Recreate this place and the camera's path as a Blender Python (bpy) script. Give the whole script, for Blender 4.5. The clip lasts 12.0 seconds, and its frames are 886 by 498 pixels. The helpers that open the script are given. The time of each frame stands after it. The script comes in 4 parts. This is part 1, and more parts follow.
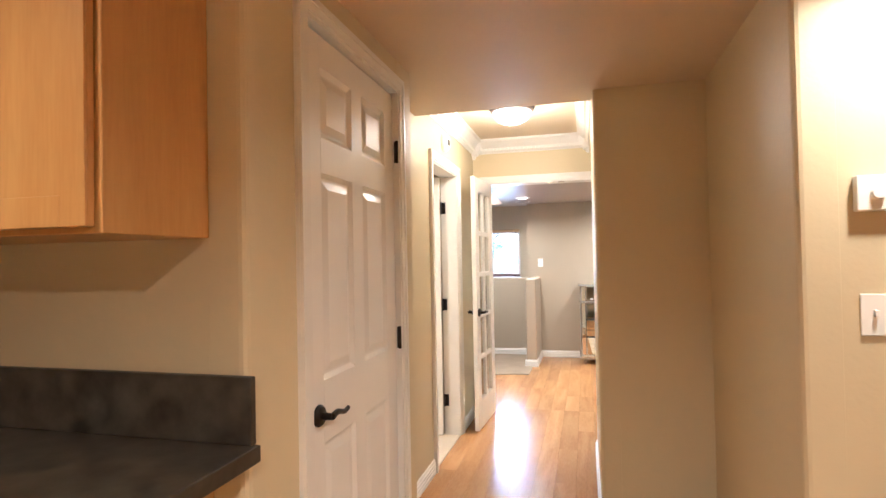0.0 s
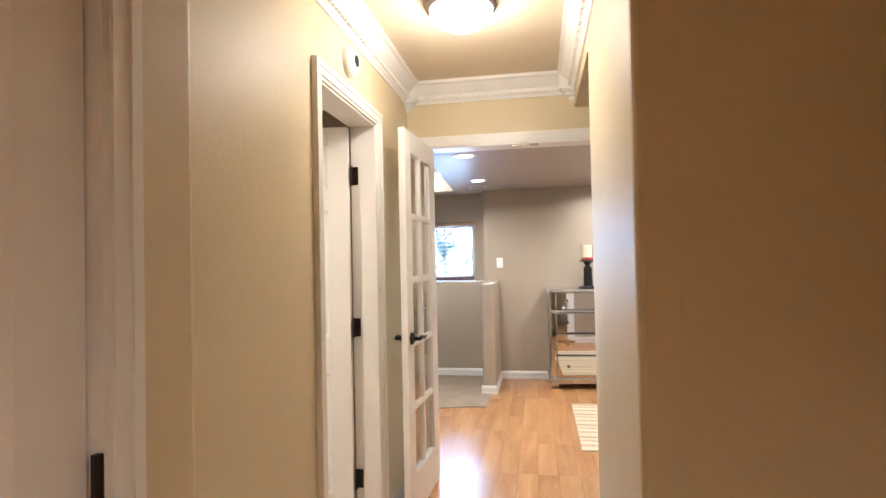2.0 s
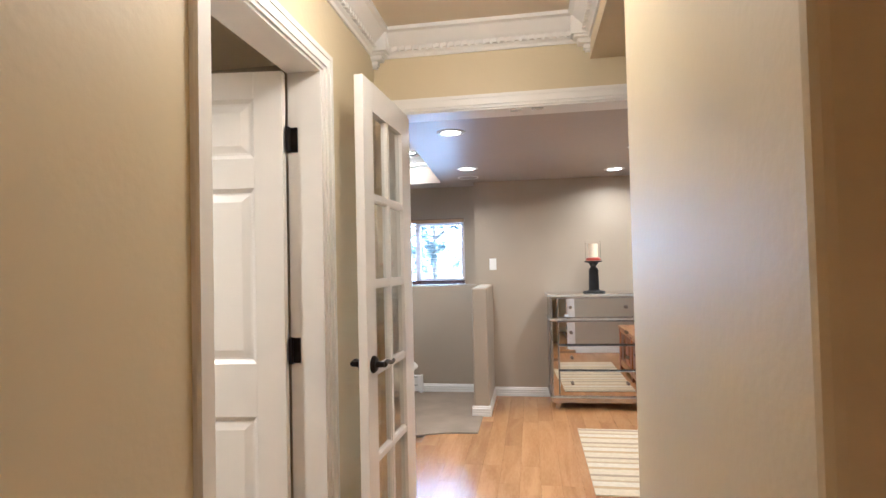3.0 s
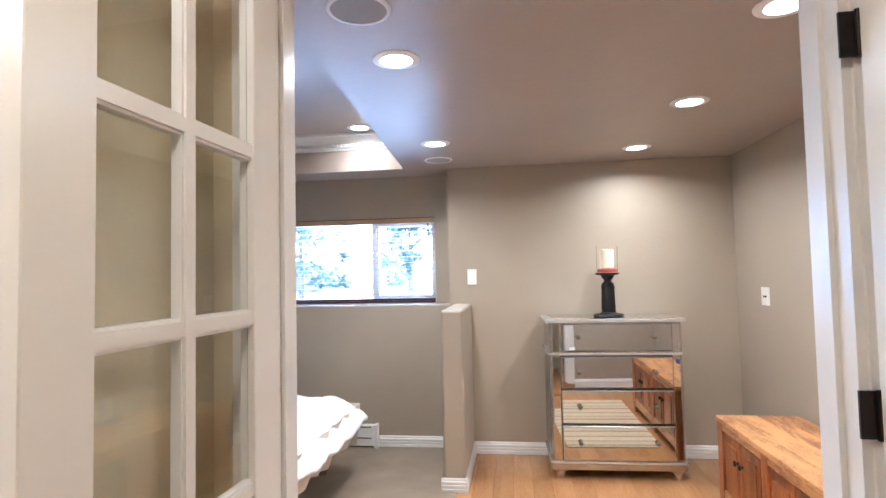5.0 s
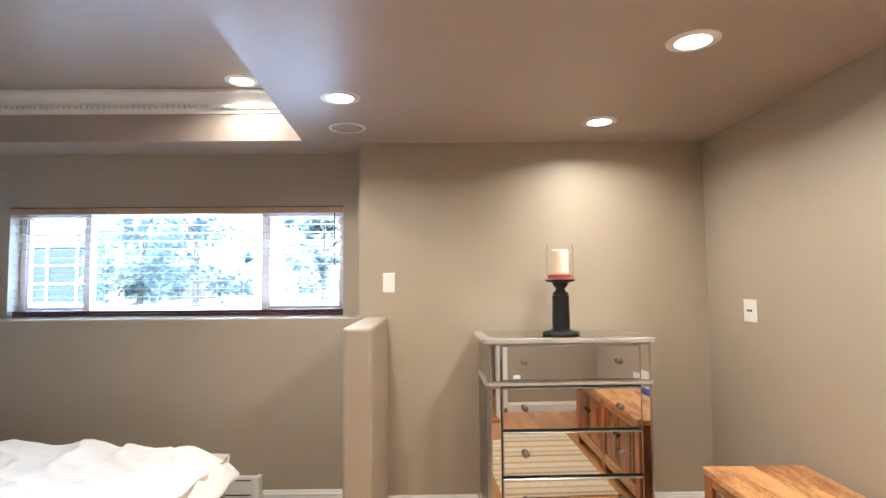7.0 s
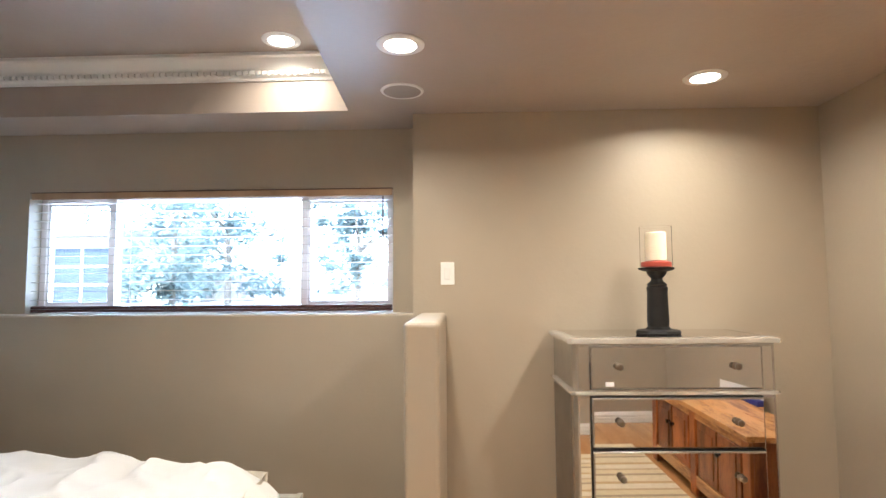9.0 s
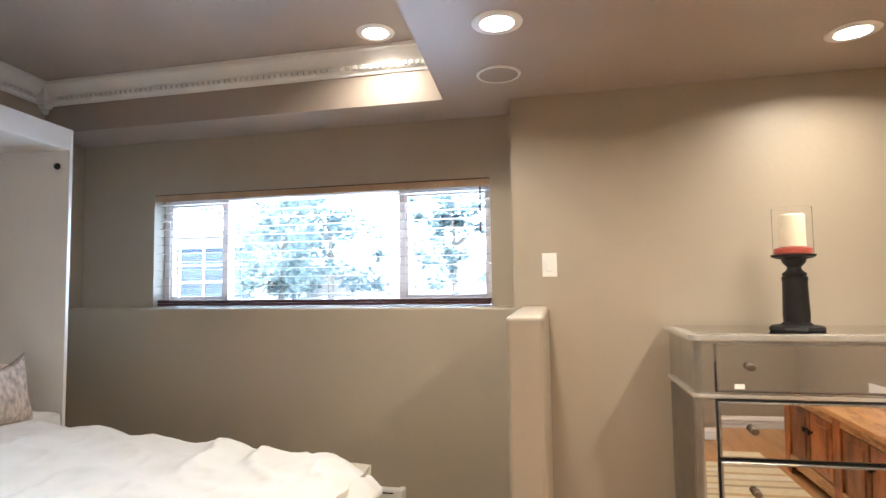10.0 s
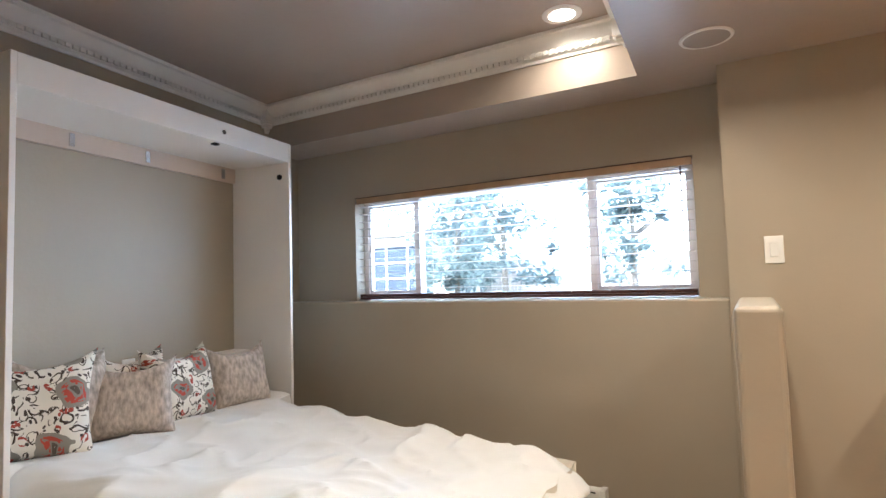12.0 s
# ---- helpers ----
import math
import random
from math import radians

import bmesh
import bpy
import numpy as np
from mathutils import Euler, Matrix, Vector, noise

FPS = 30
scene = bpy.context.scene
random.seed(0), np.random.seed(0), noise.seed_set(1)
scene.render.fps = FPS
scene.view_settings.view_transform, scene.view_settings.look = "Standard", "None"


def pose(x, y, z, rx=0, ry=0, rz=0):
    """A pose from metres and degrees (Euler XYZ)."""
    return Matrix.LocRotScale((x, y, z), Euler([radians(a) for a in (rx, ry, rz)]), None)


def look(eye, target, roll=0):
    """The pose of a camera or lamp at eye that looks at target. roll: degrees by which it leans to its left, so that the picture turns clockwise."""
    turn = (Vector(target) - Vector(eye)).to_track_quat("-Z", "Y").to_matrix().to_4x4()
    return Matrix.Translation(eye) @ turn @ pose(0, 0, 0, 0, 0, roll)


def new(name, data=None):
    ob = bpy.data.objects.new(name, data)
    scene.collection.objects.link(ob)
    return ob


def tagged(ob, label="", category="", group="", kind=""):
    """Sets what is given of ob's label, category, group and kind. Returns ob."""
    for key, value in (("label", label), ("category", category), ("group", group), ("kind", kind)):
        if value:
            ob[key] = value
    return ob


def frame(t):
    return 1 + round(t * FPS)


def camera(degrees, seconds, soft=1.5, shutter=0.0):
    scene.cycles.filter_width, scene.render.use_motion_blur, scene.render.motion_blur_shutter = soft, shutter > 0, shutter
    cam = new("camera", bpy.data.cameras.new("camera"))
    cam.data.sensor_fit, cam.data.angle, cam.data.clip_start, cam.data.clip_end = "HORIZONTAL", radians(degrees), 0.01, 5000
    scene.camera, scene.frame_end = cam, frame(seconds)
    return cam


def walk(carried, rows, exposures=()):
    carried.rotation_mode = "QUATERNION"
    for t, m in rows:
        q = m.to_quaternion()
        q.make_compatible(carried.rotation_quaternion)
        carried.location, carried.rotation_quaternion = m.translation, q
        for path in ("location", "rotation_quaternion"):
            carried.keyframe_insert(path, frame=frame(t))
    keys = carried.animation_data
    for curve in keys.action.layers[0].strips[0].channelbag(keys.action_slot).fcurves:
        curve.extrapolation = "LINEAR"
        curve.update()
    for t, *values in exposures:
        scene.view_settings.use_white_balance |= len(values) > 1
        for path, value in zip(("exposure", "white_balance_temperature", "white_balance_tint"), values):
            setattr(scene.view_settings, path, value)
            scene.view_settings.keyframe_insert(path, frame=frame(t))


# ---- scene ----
cam = camera(78.4, 12.0)
PATH = [
    (0, (0.506, -0.86, 1.379), (-0.001, 1.074, 1.416), -1.1),
    (0.5, (0.43, -0.453, 1.383), (-0.027, 1.494, 1.414), -1.1),
    (1, (0.4, -0.093, 1.367), (-0.02, 1.862, 1.405), -1.2),
    (1.5, (0.36, 0.302, 1.352), (-0.01, 2.267, 1.388), -1.0),
    (2, (0.326, 0.686, 1.349), (-0.02, 2.656, 1.389), -1.2),
    (2.5, (0.284, 1.065, 1.329), (-0.051, 3.036, 1.378), -1.2),
    (3, (0.266, 1.446, 1.32), (-0.053, 3.42, 1.373), -1.3),
    (5, (0.212, 2.843, 1.326), (-0.05, 4.824, 1.419), -1.2),
    (5.5, (0.227, 3.123, 1.318), (0.005, 5.108, 1.423), -1.0),
    (6, (0.213, 3.351, 1.31), (0.089, 5.344, 1.428), -0.7),
    (6.5, (0.209, 3.574, 1.323), (0.209, 5.571, 1.435), -0.7),
    (8.5, (-0.01, 4.122, 1.223), (0.022, 6.116, 1.374), -0.3),
    (9, (-0.032, 4.212, 1.232), (-0.112, 6.206, 1.37), -0.4),
    (9.5, (-0.033, 4.277, 1.244), (-0.295, 6.256, 1.361), -0.7),
    (10, (-0.066, 4.312, 1.218), (-0.49, 6.262, 1.343), -0.8),
    (10.5, (-0.115, 4.345, 1.223), (-0.686, 6.258, 1.338), -1.1),
    (11, (-0.157, 4.341, 1.208), (-0.864, 6.207, 1.331), -1.3),
    (11.5, (-0.193, 4.325, 1.215), (-1.046, 6.131, 1.331), -1.6),
    (12, (-0.207, 4.312, 1.204), (-1.194, 6.048, 1.324), -1.7),
]
walk(cam, [(t, look(eye, target, roll)) for t, eye, target, roll in PATH],
     [(0, 4.32, 4850, 10), (1.5, 4.0, 4850, 9), (2.5, 3.7, 4750, 10), (3, 3.62, 4650, 10), (5, 3.82, 4550, 10), (6.5, 3.72, 4950, 9), (8.5, 3.78, 5250, 8), (12, 3.46, 5450, 9)])

# ---- world and light ----
world = bpy.data.worlds.new("world")
scene.world = world
world.use_nodes = True
wn = world.node_tree
sky = wn.nodes.new("ShaderNodeTexSky")
sky.sky_type, sky.sun_disc = "NISHITA", False
sky.sun_elevation, sky.sun_rotation = radians(48), radians(150)
wn.nodes["Background"].inputs["Strength"].default_value = 0.15
wn.links.new(sky.outputs[0], wn.nodes["Background"].inputs[0])
sun = new("sun", bpy.data.lights.new("sun", "SUN"))
sun.data.energy, sun.data.angle, sun.data.color = 3.4, radians(0.5), (1, 0.95, 0.88)
sun.matrix_world = look((-6, -8, 12), (0, 2, 0))


def lamp(name, kind, x, y, z, watts, colour, size=0.1, spread=150):
    ob = new(name, bpy.data.lights.new(name, kind))
    ob.location = (x, y, z)
    ob.data.energy, ob.data.color = watts, colour
    if kind == "AREA":
        ob.data.shape, ob.data.size, ob.data.spread = "DISK", size, radians(spread)
    else:
        ob.data.shadow_soft_size = size
    return ob


CEIL, HIGH, KIT = 2.155, 2.44, 2.245   # room soffit, tray and hall ceiling, kitchen ceiling
WARM, COOL = (1.0, 0.765, 0.50), (1.0, 0.80, 0.56)
CANS = [(-0.22, 4.86, CEIL, 1.25), (-0.27, 6.22, CEIL, 1.0), (1.045, 6.62, CEIL, 1.0), (1.09, 5.64, CEIL, 1.15), (1.08, 4.65, CEIL, 1.2),
        (-0.92, 6.76, HIGH, 0.65), (-0.95, 5.0, HIGH, 0.5)]
for cx, cy, cz, cw in CANS:
    lamp("can_lamp", "AREA", cx, cy, cz - 0.012, cw, COOL, 0.05, 156)
lamp("hall_lamp", "POINT", 0.03, 2.93, 2.27, 1.65, WARM, 0.09)
# first inferred from the wall glow; other two unseen, added to brighten the kitchen
KCANS = [(1.40, 0.62, 0.95), (-0.62, -0.75, 0.6), (0.8, -1.9, 4.2)]
for cx, cy, cw in KCANS:
    lamp("kitchen_unseen_lamp", "AREA", cx, cy, KIT - 0.012, cw, WARM, 0.1, 150)
lamp("bathroom_lamp", "AREA", -1.5, 2.3, 2.28, 3.2, WARM, 0.15, 160)
day = lamp("window_daylight", "AREA", -1.53, 7.44, 1.45, 1.7, (0.60, 0.79, 1.0))
day.data.shape, day.data.size, day.data.size_y = "RECTANGLE", 2.1, 0.68
day.rotation_euler = (radians(-90), 0, 0)
day.data.spread = radians(150)


# ---- materials ----
def mat(name, colour, rough=0.6, metal=0.0, dark=0.9, vary=3.0, bump=0.0, grain=60.0, spec=0.5, stretch=(1, 1, 1), rand=0.0):
    m = bpy.data.materials.new(name)
    m.use_nodes = True
    t = m.node_tree
    b = t.nodes["Principled BSDF"]
    co = t.nodes.new("ShaderNodeTexCoord")
    mp = t.nodes.new("ShaderNodeMapping")
    mp.inputs["Scale"].default_value = stretch
    t.links.new(co.outputs["Object"], mp.inputs[0])
    n1 = t.nodes.new("ShaderNodeTexNoise")
    n1.inputs["Scale"].default_value, n1.inputs["Detail"].default_value = vary, 5
    t.links.new(mp.outputs[0], n1.inputs["Vector"])
    ramp = t.nodes.new("ShaderNodeValToRGB")
    ramp.color_ramp.elements[0].position, ramp.color_ramp.elements[1].position = 0.3, 0.72
    ramp.color_ramp.elements[0].color = (*[c * dark for c in colour], 1)
    ramp.color_ramp.elements[1].color = (*colour, 1)
    t.links.new(n1.outputs[0], ramp.inputs[0])
    out = ramp.outputs[0]
    if rand:
        info = t.nodes.new("ShaderNodeObjectInfo")
        ma = t.nodes.new("ShaderNodeMapRange")
        ma.inputs["To Min"].default_value, ma.inputs["To Max"].default_value = 1 - rand, 1 + rand
        t.links.new(info.outputs["Random"], ma.inputs[0])
        mix = t.nodes.new("ShaderNodeVectorMath")
        mix.operation = "SCALE"
        t.links.new(out, mix.inputs[0])
        t.links.new(ma.outputs[0], mix.inputs["Scale"])
        out = mix.outputs[0]
    t.links.new(out, b.inputs["Base Color"])
    b.inputs["Roughness"].default_value, b.inputs["Metallic"].default_value = rough, metal
    b.inputs["Specular IOR Level"].default_value = spec
    if bump:
        n2 = t.nodes.new("ShaderNodeTexNoise")
        n2.inputs["Scale"].default_value, n2.inputs["Detail"].default_value = grain, 3
        t.links.new(mp.outputs[0], n2.inputs["Vector"])
        bp = t.nodes.new("ShaderNodeBump")
        bp.inputs["Strength"].default_value, bp.inputs["Distance"].default_value = bump, 0.004
        t.links.new(n2.outputs[0], bp.inputs["Height"])
        t.links.new(bp.outputs[0], b.inputs["Normal"])
    return m


def wood(name, light, deep, rough, along, rings=9.0, rand=0.15, warp=4.0, coat=0.0, long=0.09, lo=0.36, hi=0.62):
    """Sawn wood with its grain along one axis (0 x, 1 y, 2 z)."""
    m = bpy.data.materials.new(name)
    m.use_nodes = True
    t = m.node_tree
    b = t.nodes["Principled BSDF"]
    co, info, add = t.nodes.new("ShaderNodeTexCoord"), t.nodes.new("ShaderNodeObjectInfo"), t.nodes.new("ShaderNodeVectorMath")
    mul = t.nodes.new("ShaderNodeMath")
    mul.operation, mul.inputs[1].default_value = "MULTIPLY", 37.0
    t.links.new(info.outputs["Random"], mul.inputs[0])
    t.links.new(co.outputs["Object"], add.inputs[0])
    t.links.new(mul.outputs[0], add.inputs[1])
    mp = t.nodes.new("ShaderNodeMapping")
    s = [1.0, 1.0, 1.0]
    s[along] = long
    mp.inputs["Scale"].default_value = s
    t.links.new(add.outputs[0], mp.inputs[0])
    n1, n2 = t.nodes.new("ShaderNodeTexNoise"), t.nodes.new("ShaderNodeTexNoise")
    n1.inputs["Scale"].default_value, n1.inputs["Detail"].default_value, n1.inputs["Distortion"].default_value = rings, 4, warp * 0.3
    n2.inputs["Scale"].default_value, n2.inputs["Detail"].default_value = rings * 22, 3
    t.links.new(mp.outputs[0], n1.inputs["Vector"])
    t.links.new(mp.outputs[0], n2.inputs["Vector"])
    mixf = t.nodes.new("ShaderNodeMix")
    mixf.inputs[0].default_value = 0.3
    t.links.new(n1.outputs[0], mixf.inputs[2])
    t.links.new(n2.outputs[0], mixf.inputs[3])
    ramp = t.nodes.new("ShaderNodeValToRGB")
    ramp.color_ramp.elements[0].position, ramp.color_ramp.elements[1].position = lo, hi
    ramp.color_ramp.elements[0].color, ramp.color_ramp.elements[1].color = (*deep, 1), (*light, 1)
    t.links.new(mixf.outputs[0], ramp.inputs[0])
    ma = t.nodes.new("ShaderNodeMapRange")
    ma.inputs["To Min"].default_value, ma.inputs["To Max"].default_value = 1 - rand, 1 + rand
    t.links.new(info.outputs["Random"], ma.inputs[0])
    sc = t.nodes.new("ShaderNodeVectorMath")
    sc.operation = "SCALE"
    t.links.new(ramp.outputs[0], sc.inputs[0])
    t.links.new(ma.outputs[0], sc.inputs["Scale"])
    t.links.new(sc.outputs[0], b.inputs["Base Color"])
    b.inputs["Roughness"].default_value = rough
    b.inputs["Coat Weight"].default_value, b.inputs["Coat Roughness"].default_value = coat, 0.15
    bp = t.nodes.new("ShaderNodeBump")
    bp.inputs["Strength"].default_value, bp.inputs["Distance"].default_value = 0.08, 0.002
    t.links.new(n2.outputs[0], bp.inputs["Height"])
    t.links.new(bp.outputs[0], b.inputs["Normal"])
    return m


def glow(name, colour, strength):
    m = bpy.data.materials.new(name)
    m.use_nodes = True
    b = m.node_tree.nodes["Principled BSDF"]
    b.inputs["Base Color"].default_value = (*colour, 1)
    b.inputs["Emission Color"].default_value, b.inputs["Emission Strength"].default_value = (*colour, 1), strength
    return m


def clear(name, colour=(1, 1, 1), rough=0.0):
    m = bpy.data.materials.new(name)
    m.use_nodes = True
    b = m.node_tree.nodes["Principled BSDF"]
    b.inputs["Base Color"].default_value = (*colour, 1)
    b.inputs["Transmission Weight"].default_value, b.inputs["Roughness"].default_value, b.inputs["IOR"].default_value = 1, rough, 1.45
    return m


M_HALL = mat("hall_paint", (0.64, 0.545, 0.35), 0.52, dark=0.95, vary=2, bump=0.22, grain=45)
M_ROOM = mat("taupe_paint", (0.405, 0.346, 0.262), 0.5, dark=0.94, vary=2, bump=0.2, grain=45)
M_RCEIL = mat("taupe_ceiling_paint", (0.40, 0.335, 0.28), 0.40, dark=0.93, vary=2.5, bump=0.3, grain=30)
M_HCEIL = mat("cream_ceiling_paint", (0.68, 0.58, 0.42), 0.5, dark=0.95, bump=0.2, grain=45)
M_KCEIL = mat("kitchen_ceiling_paint", (0.62, 0.50, 0.35), 0.5, dark=0.95, bump=0.2, grain=45)
M_WHITE = mat("white_gloss_paint", (0.82, 0.80, 0.76), 0.28, dark=0.96, vary=5, bump=0.05, grain=90)
M_TRIM = mat("white_trim_paint", (0.80, 0.78, 0.74), 0.35, dark=0.95, vary=8)
M_PLATE = mat("white_plastic", (0.85, 0.84, 0.80), 0.3, dark=0.98)
M_BRONZE = mat("oil_rubbed_bronze", (0.035, 0.028, 0.024), 0.38, 0.8, dark=0.6, vary=30)
M_BLACK = mat("black_iron", (0.018, 0.017, 0.017), 0.5, 0.3, dark=0.7, vary=20, bump=0.2, grain=120)
M_CHROME = mat("brushed_nickel", (0.62, 0.61, 0.6), 0.25, 1.0, dark=0.8, vary=20)
M_SILVER = mat("silver_leaf_paint", (0.58, 0.56, 0.53), 0.26, 0.9, dark=0.8, vary=14, bump=0.1, grain=80)
# same silver made paler: the dresser's edge highlight is put into the colour
M_SILVERGLINT = mat("highlight_silver_moulding", (0.84, 0.82, 0.78), 0.25, 0.7, dark=0.85, vary=14, bump=0.1, grain=80)
M_MIRROR = mat("antiqued_mirror", (0.66, 0.64, 0.62), 0.02, 1.0, dark=0.96, vary=6)
M_OAKFLOOR = wood("oak_plank", (0.51, 0.275, 0.105), (0.38, 0.185, 0.065), 0.25, 1, rings=6, rand=0.11, coat=0.2, long=0.14)
M_FLOOR = mat("subfloor", (0.30, 0.17, 0.07), 0.6)
M_MAPLE = wood("maple_cabinet", (0.60, 0.34, 0.105), (0.52, 0.27, 0.075), 0.35, 2, rings=6, rand=0.03)
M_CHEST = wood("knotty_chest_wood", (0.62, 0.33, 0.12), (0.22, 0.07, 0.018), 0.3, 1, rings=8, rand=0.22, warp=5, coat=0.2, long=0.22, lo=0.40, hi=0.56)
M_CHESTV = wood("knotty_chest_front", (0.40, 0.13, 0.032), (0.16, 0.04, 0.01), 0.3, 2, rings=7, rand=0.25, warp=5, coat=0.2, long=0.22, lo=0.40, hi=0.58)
M_STONE = mat("charcoal_laminate", (0.062, 0.050, 0.036), 0.35, dark=0.3, vary=16, bump=0.05)
M_CARPET = mat("beige_carpet", (0.35, 0.28, 0.205), 0.95, dark=0.82, vary=5, bump=0.9, grain=260, spec=0.1)
M_DUVET = mat("white_cotton", (0.85, 0.83, 0.80), 0.85, dark=0.96, vary=4, bump=0.25, grain=14, spec=0.2)
M_BEDWHITE = mat("white_melamine", (0.80, 0.77, 0.73), 0.35, dark=0.97, vary=4)
M_PINE = mat("pale_pine_rail", (0.68, 0.56, 0.46), 0.6, dark=0.88, vary=6, stretch=(1, 0.1, 1))
M_BLIND = mat("dark_walnut_rail", (0.085, 0.03, 0.02), 0.35, dark=0.6, vary=12)
M_VALANCE = mat("tan_valance", (0.52, 0.35, 0.21), 0.4, dark=0.8, vary=10)
M_SLAT = mat("cream_blind_slat", (0.60, 0.52, 0.46), 0.4, dark=0.95)
M_FRAME = mat("vinyl_window_frame", (0.78, 0.70, 0.66), 0.35, dark=0.97)
M_CANDLE = mat("ivory_wax", (0.85, 0.74, 0.55), 0.5, dark=0.97)
M_RED = mat("red_wax_ring", (0.42, 0.07, 0.04), 0.5, dark=0.8)
M_GLASS = clear("clear_glass", (0.97, 1, 0.99))
M_THIN = clear("thin_candle_glass", (1, 1, 1))
M_THIN.node_tree.nodes["Principled BSDF"].inputs["IOR"].default_value = 1.03
M_PANE = clear("door_glass", (0.98, 1, 0.98))
M_CAN = glow("lamp_lens", (1.0, 0.86, 0.68), 1.4)
M_BOWL = glow("frosted_bowl_glass", (1.0, 0.84, 0.62), 0.42)
M_GRILLE = mat("speaker_grille", (0.36, 0.32, 0.28), 0.6, dark=0.85, vary=200, bump=0.6, grain=500)
M_PAPER = mat("white_paper", (0.85, 0.85, 0.85), 0.7, dark=0.98)
M_TAPE = mat("blue_tape", (0.012, 0.03, 0.30), 0.5, dark=0.85)
M_DARK = mat("dark_gap", (0.01, 0.009, 0.008), 0.9)


# ---- building helpers ----
def box(bm, x0, x1, y0, y1, z0, z1, bevel=0.0, seg=2, only="all"):
    """Adds a box; only='z' rounds just its upright edges."""
    r = bmesh.ops.create_cube(bm, size=1)
    vs = r["verts"]
    bmesh.ops.transform(bm, matrix=Matrix.LocRotScale(((x0 + x1) / 2, (y0 + y1) / 2, (z0 + z1) / 2), None, (abs(x1 - x0), abs(y1 - y0), abs(z1 - z0))), verts=vs)
    if bevel:
        es = {e for v in vs for e in v.link_edges}
        if only == "z":
            es = {e for e in es if abs(e.verts[0].co.z - e.verts[1].co.z) > 1e-4}
        bmesh.ops.bevel(bm, geom=list(es), offset=bevel, segments=seg, affect="EDGES", profile=0.5)
    return bm


def boxes(*dims, bevel=0.0, seg=1):
    bm = bmesh.new()
    for d in dims:
        box(bm, *d, bevel=bevel, seg=seg)
    return bm


def lathe(profile, seg=32, axis="z"):
    """A turned body from (radius, height) pairs."""
    bm = bmesh.new()
    rings = []
    for r, h in profile:
        ring = []
        for i in range(seg):
            a = 2 * math.pi * i / seg
            p = (r * math.cos(a), r * math.sin(a), h)
            ring.append(bm.verts.new(p if axis == "z" else (h, p[0], p[1]) if axis == "x" else (p[0], h, p[1])))
        rings.append(ring)
    for a, b in zip(rings, rings[1:]):
        for i in range(seg):
            j = (i + 1) % seg
            bm.faces.new((a[i], a[j], b[j], b[i]))
    bmesh.ops.remove_doubles(bm, verts=bm.verts, dist=1e-6)
    bmesh.ops.recalc_face_normals(bm, faces=bm.faces)
    return bm


def sweep(section, a, b, up=(0, 0, 1)):
    """A straight moulding: section points (out, up), from a to b; 'out' is to the right of the way from a to b."""
    a, b, up = Vector(a), Vector(b), Vector(up)
    out = (b - a).normalized().cross(up)
    bm = bmesh.new()
    ra = [bm.verts.new(a + out * s + up * h) for s, h in section]
    rb = [bm.verts.new(b + out * s + up * h) for s, h in section]
    n = len(section)
    for i in range(n):
        bm.faces.new((ra[i], ra[(i + 1) % n], rb[(i + 1) % n], rb[i]))
    bm.faces.new(ra), bm.faces.new(rb)
    bmesh.ops.recalc_face_normals(bm, faces=bm.faces)
    return bm


def mesh_of(name, bm, material, smooth=False):
    me = bpy.data.meshes.new(name)
    if smooth:
        for f in bm.faces:
            f.smooth = True
    bm.to_mesh(me)
    bm.free()
    me.materials.append(material)
    return me


def part(name, bm, material, parent=None, label="", smooth=False):
    ob = new(name, mesh_of(name, bm, material, smooth))
    if smooth:
        ob.data.set_sharp_from_angle(angle=radians(35))
    if parent:
        ob.parent = parent
    return tagged(ob, label)


def thing(name, label, category, group="", kind="", m=None):
    ob = new(name)
    ob.empty_display_size = 0.1
    if m is not None:
        ob.matrix_basis = m
    return tagged(ob, label, category, group, kind)


def structure(name, bm, material, label, category):
    return tagged(part(name, bm, material), label, category, kind="structure")


# ---- the shell ----
XL, XR = -0.47, 0.558                    # hall side walls
FRX0, FRX1, FRY = -0.35, 0.88, 4.0       # french doorway
B = 0.02                                 # rounded drywall corners
RF = -0.045                              # bedroom floor, a shallow step down
structure("floor", boxes((-3.3, 3.0, -3.2, FRY + 0.14, -0.15, -0.018), (-3.3, 3.0, FRY + 0.14, 7.5, -0.15, RF - 0.018)), M_FLOOR, "dark underlay beneath the oak planks", "floor")
bm = bmesh.new()
box(bm, -3.2, -0.365, 0.2605, 0.38, 0, KIT)
box(bm, -0.39, -0.27, 0.26, 0.55, 0, KIT, B, 3, "z")
box(bm, -0.39, -0.27, 0.55, 1.345, 2.11, KIT)
box(bm, -0.39, -0.27, 1.345, 1.56, 0, KIT, B, 3, "z")
box(bm, -0.59, -0.385, 1.44, 1.56, 0, KIT)
structure("wall_closet", bm, M_HALL, "beige painted wall with rounded corners beside the closet door", "wall")
bm = bmesh.new()
box(bm, XL - 0.12, XL, 1.55, 2.60, 0, HIGH + 0.02)
box(bm, XL - 0.12, XL, 2.60, 3.31, 2.045, HIGH + 0.02)
box(bm, XL - 0.12, XL, 3.31, FRY, 0, HIGH + 0.02)
structure("wall_hall_west", bm, M_HALL, "beige painted hall wall with a bathroom doorway", "wall")
bm = bmesh.new()
box(bm, XR + 0.095, 1.11, 2.0605, 2.18, 0, KIT)
box(bm, XR, XR + 0.12, 2.06, 3.12, 0, KIT, B, 3, "z")
structure("wall_hall_east", bm, M_HALL, "beige painted hall wall with rounded corners", "wall")
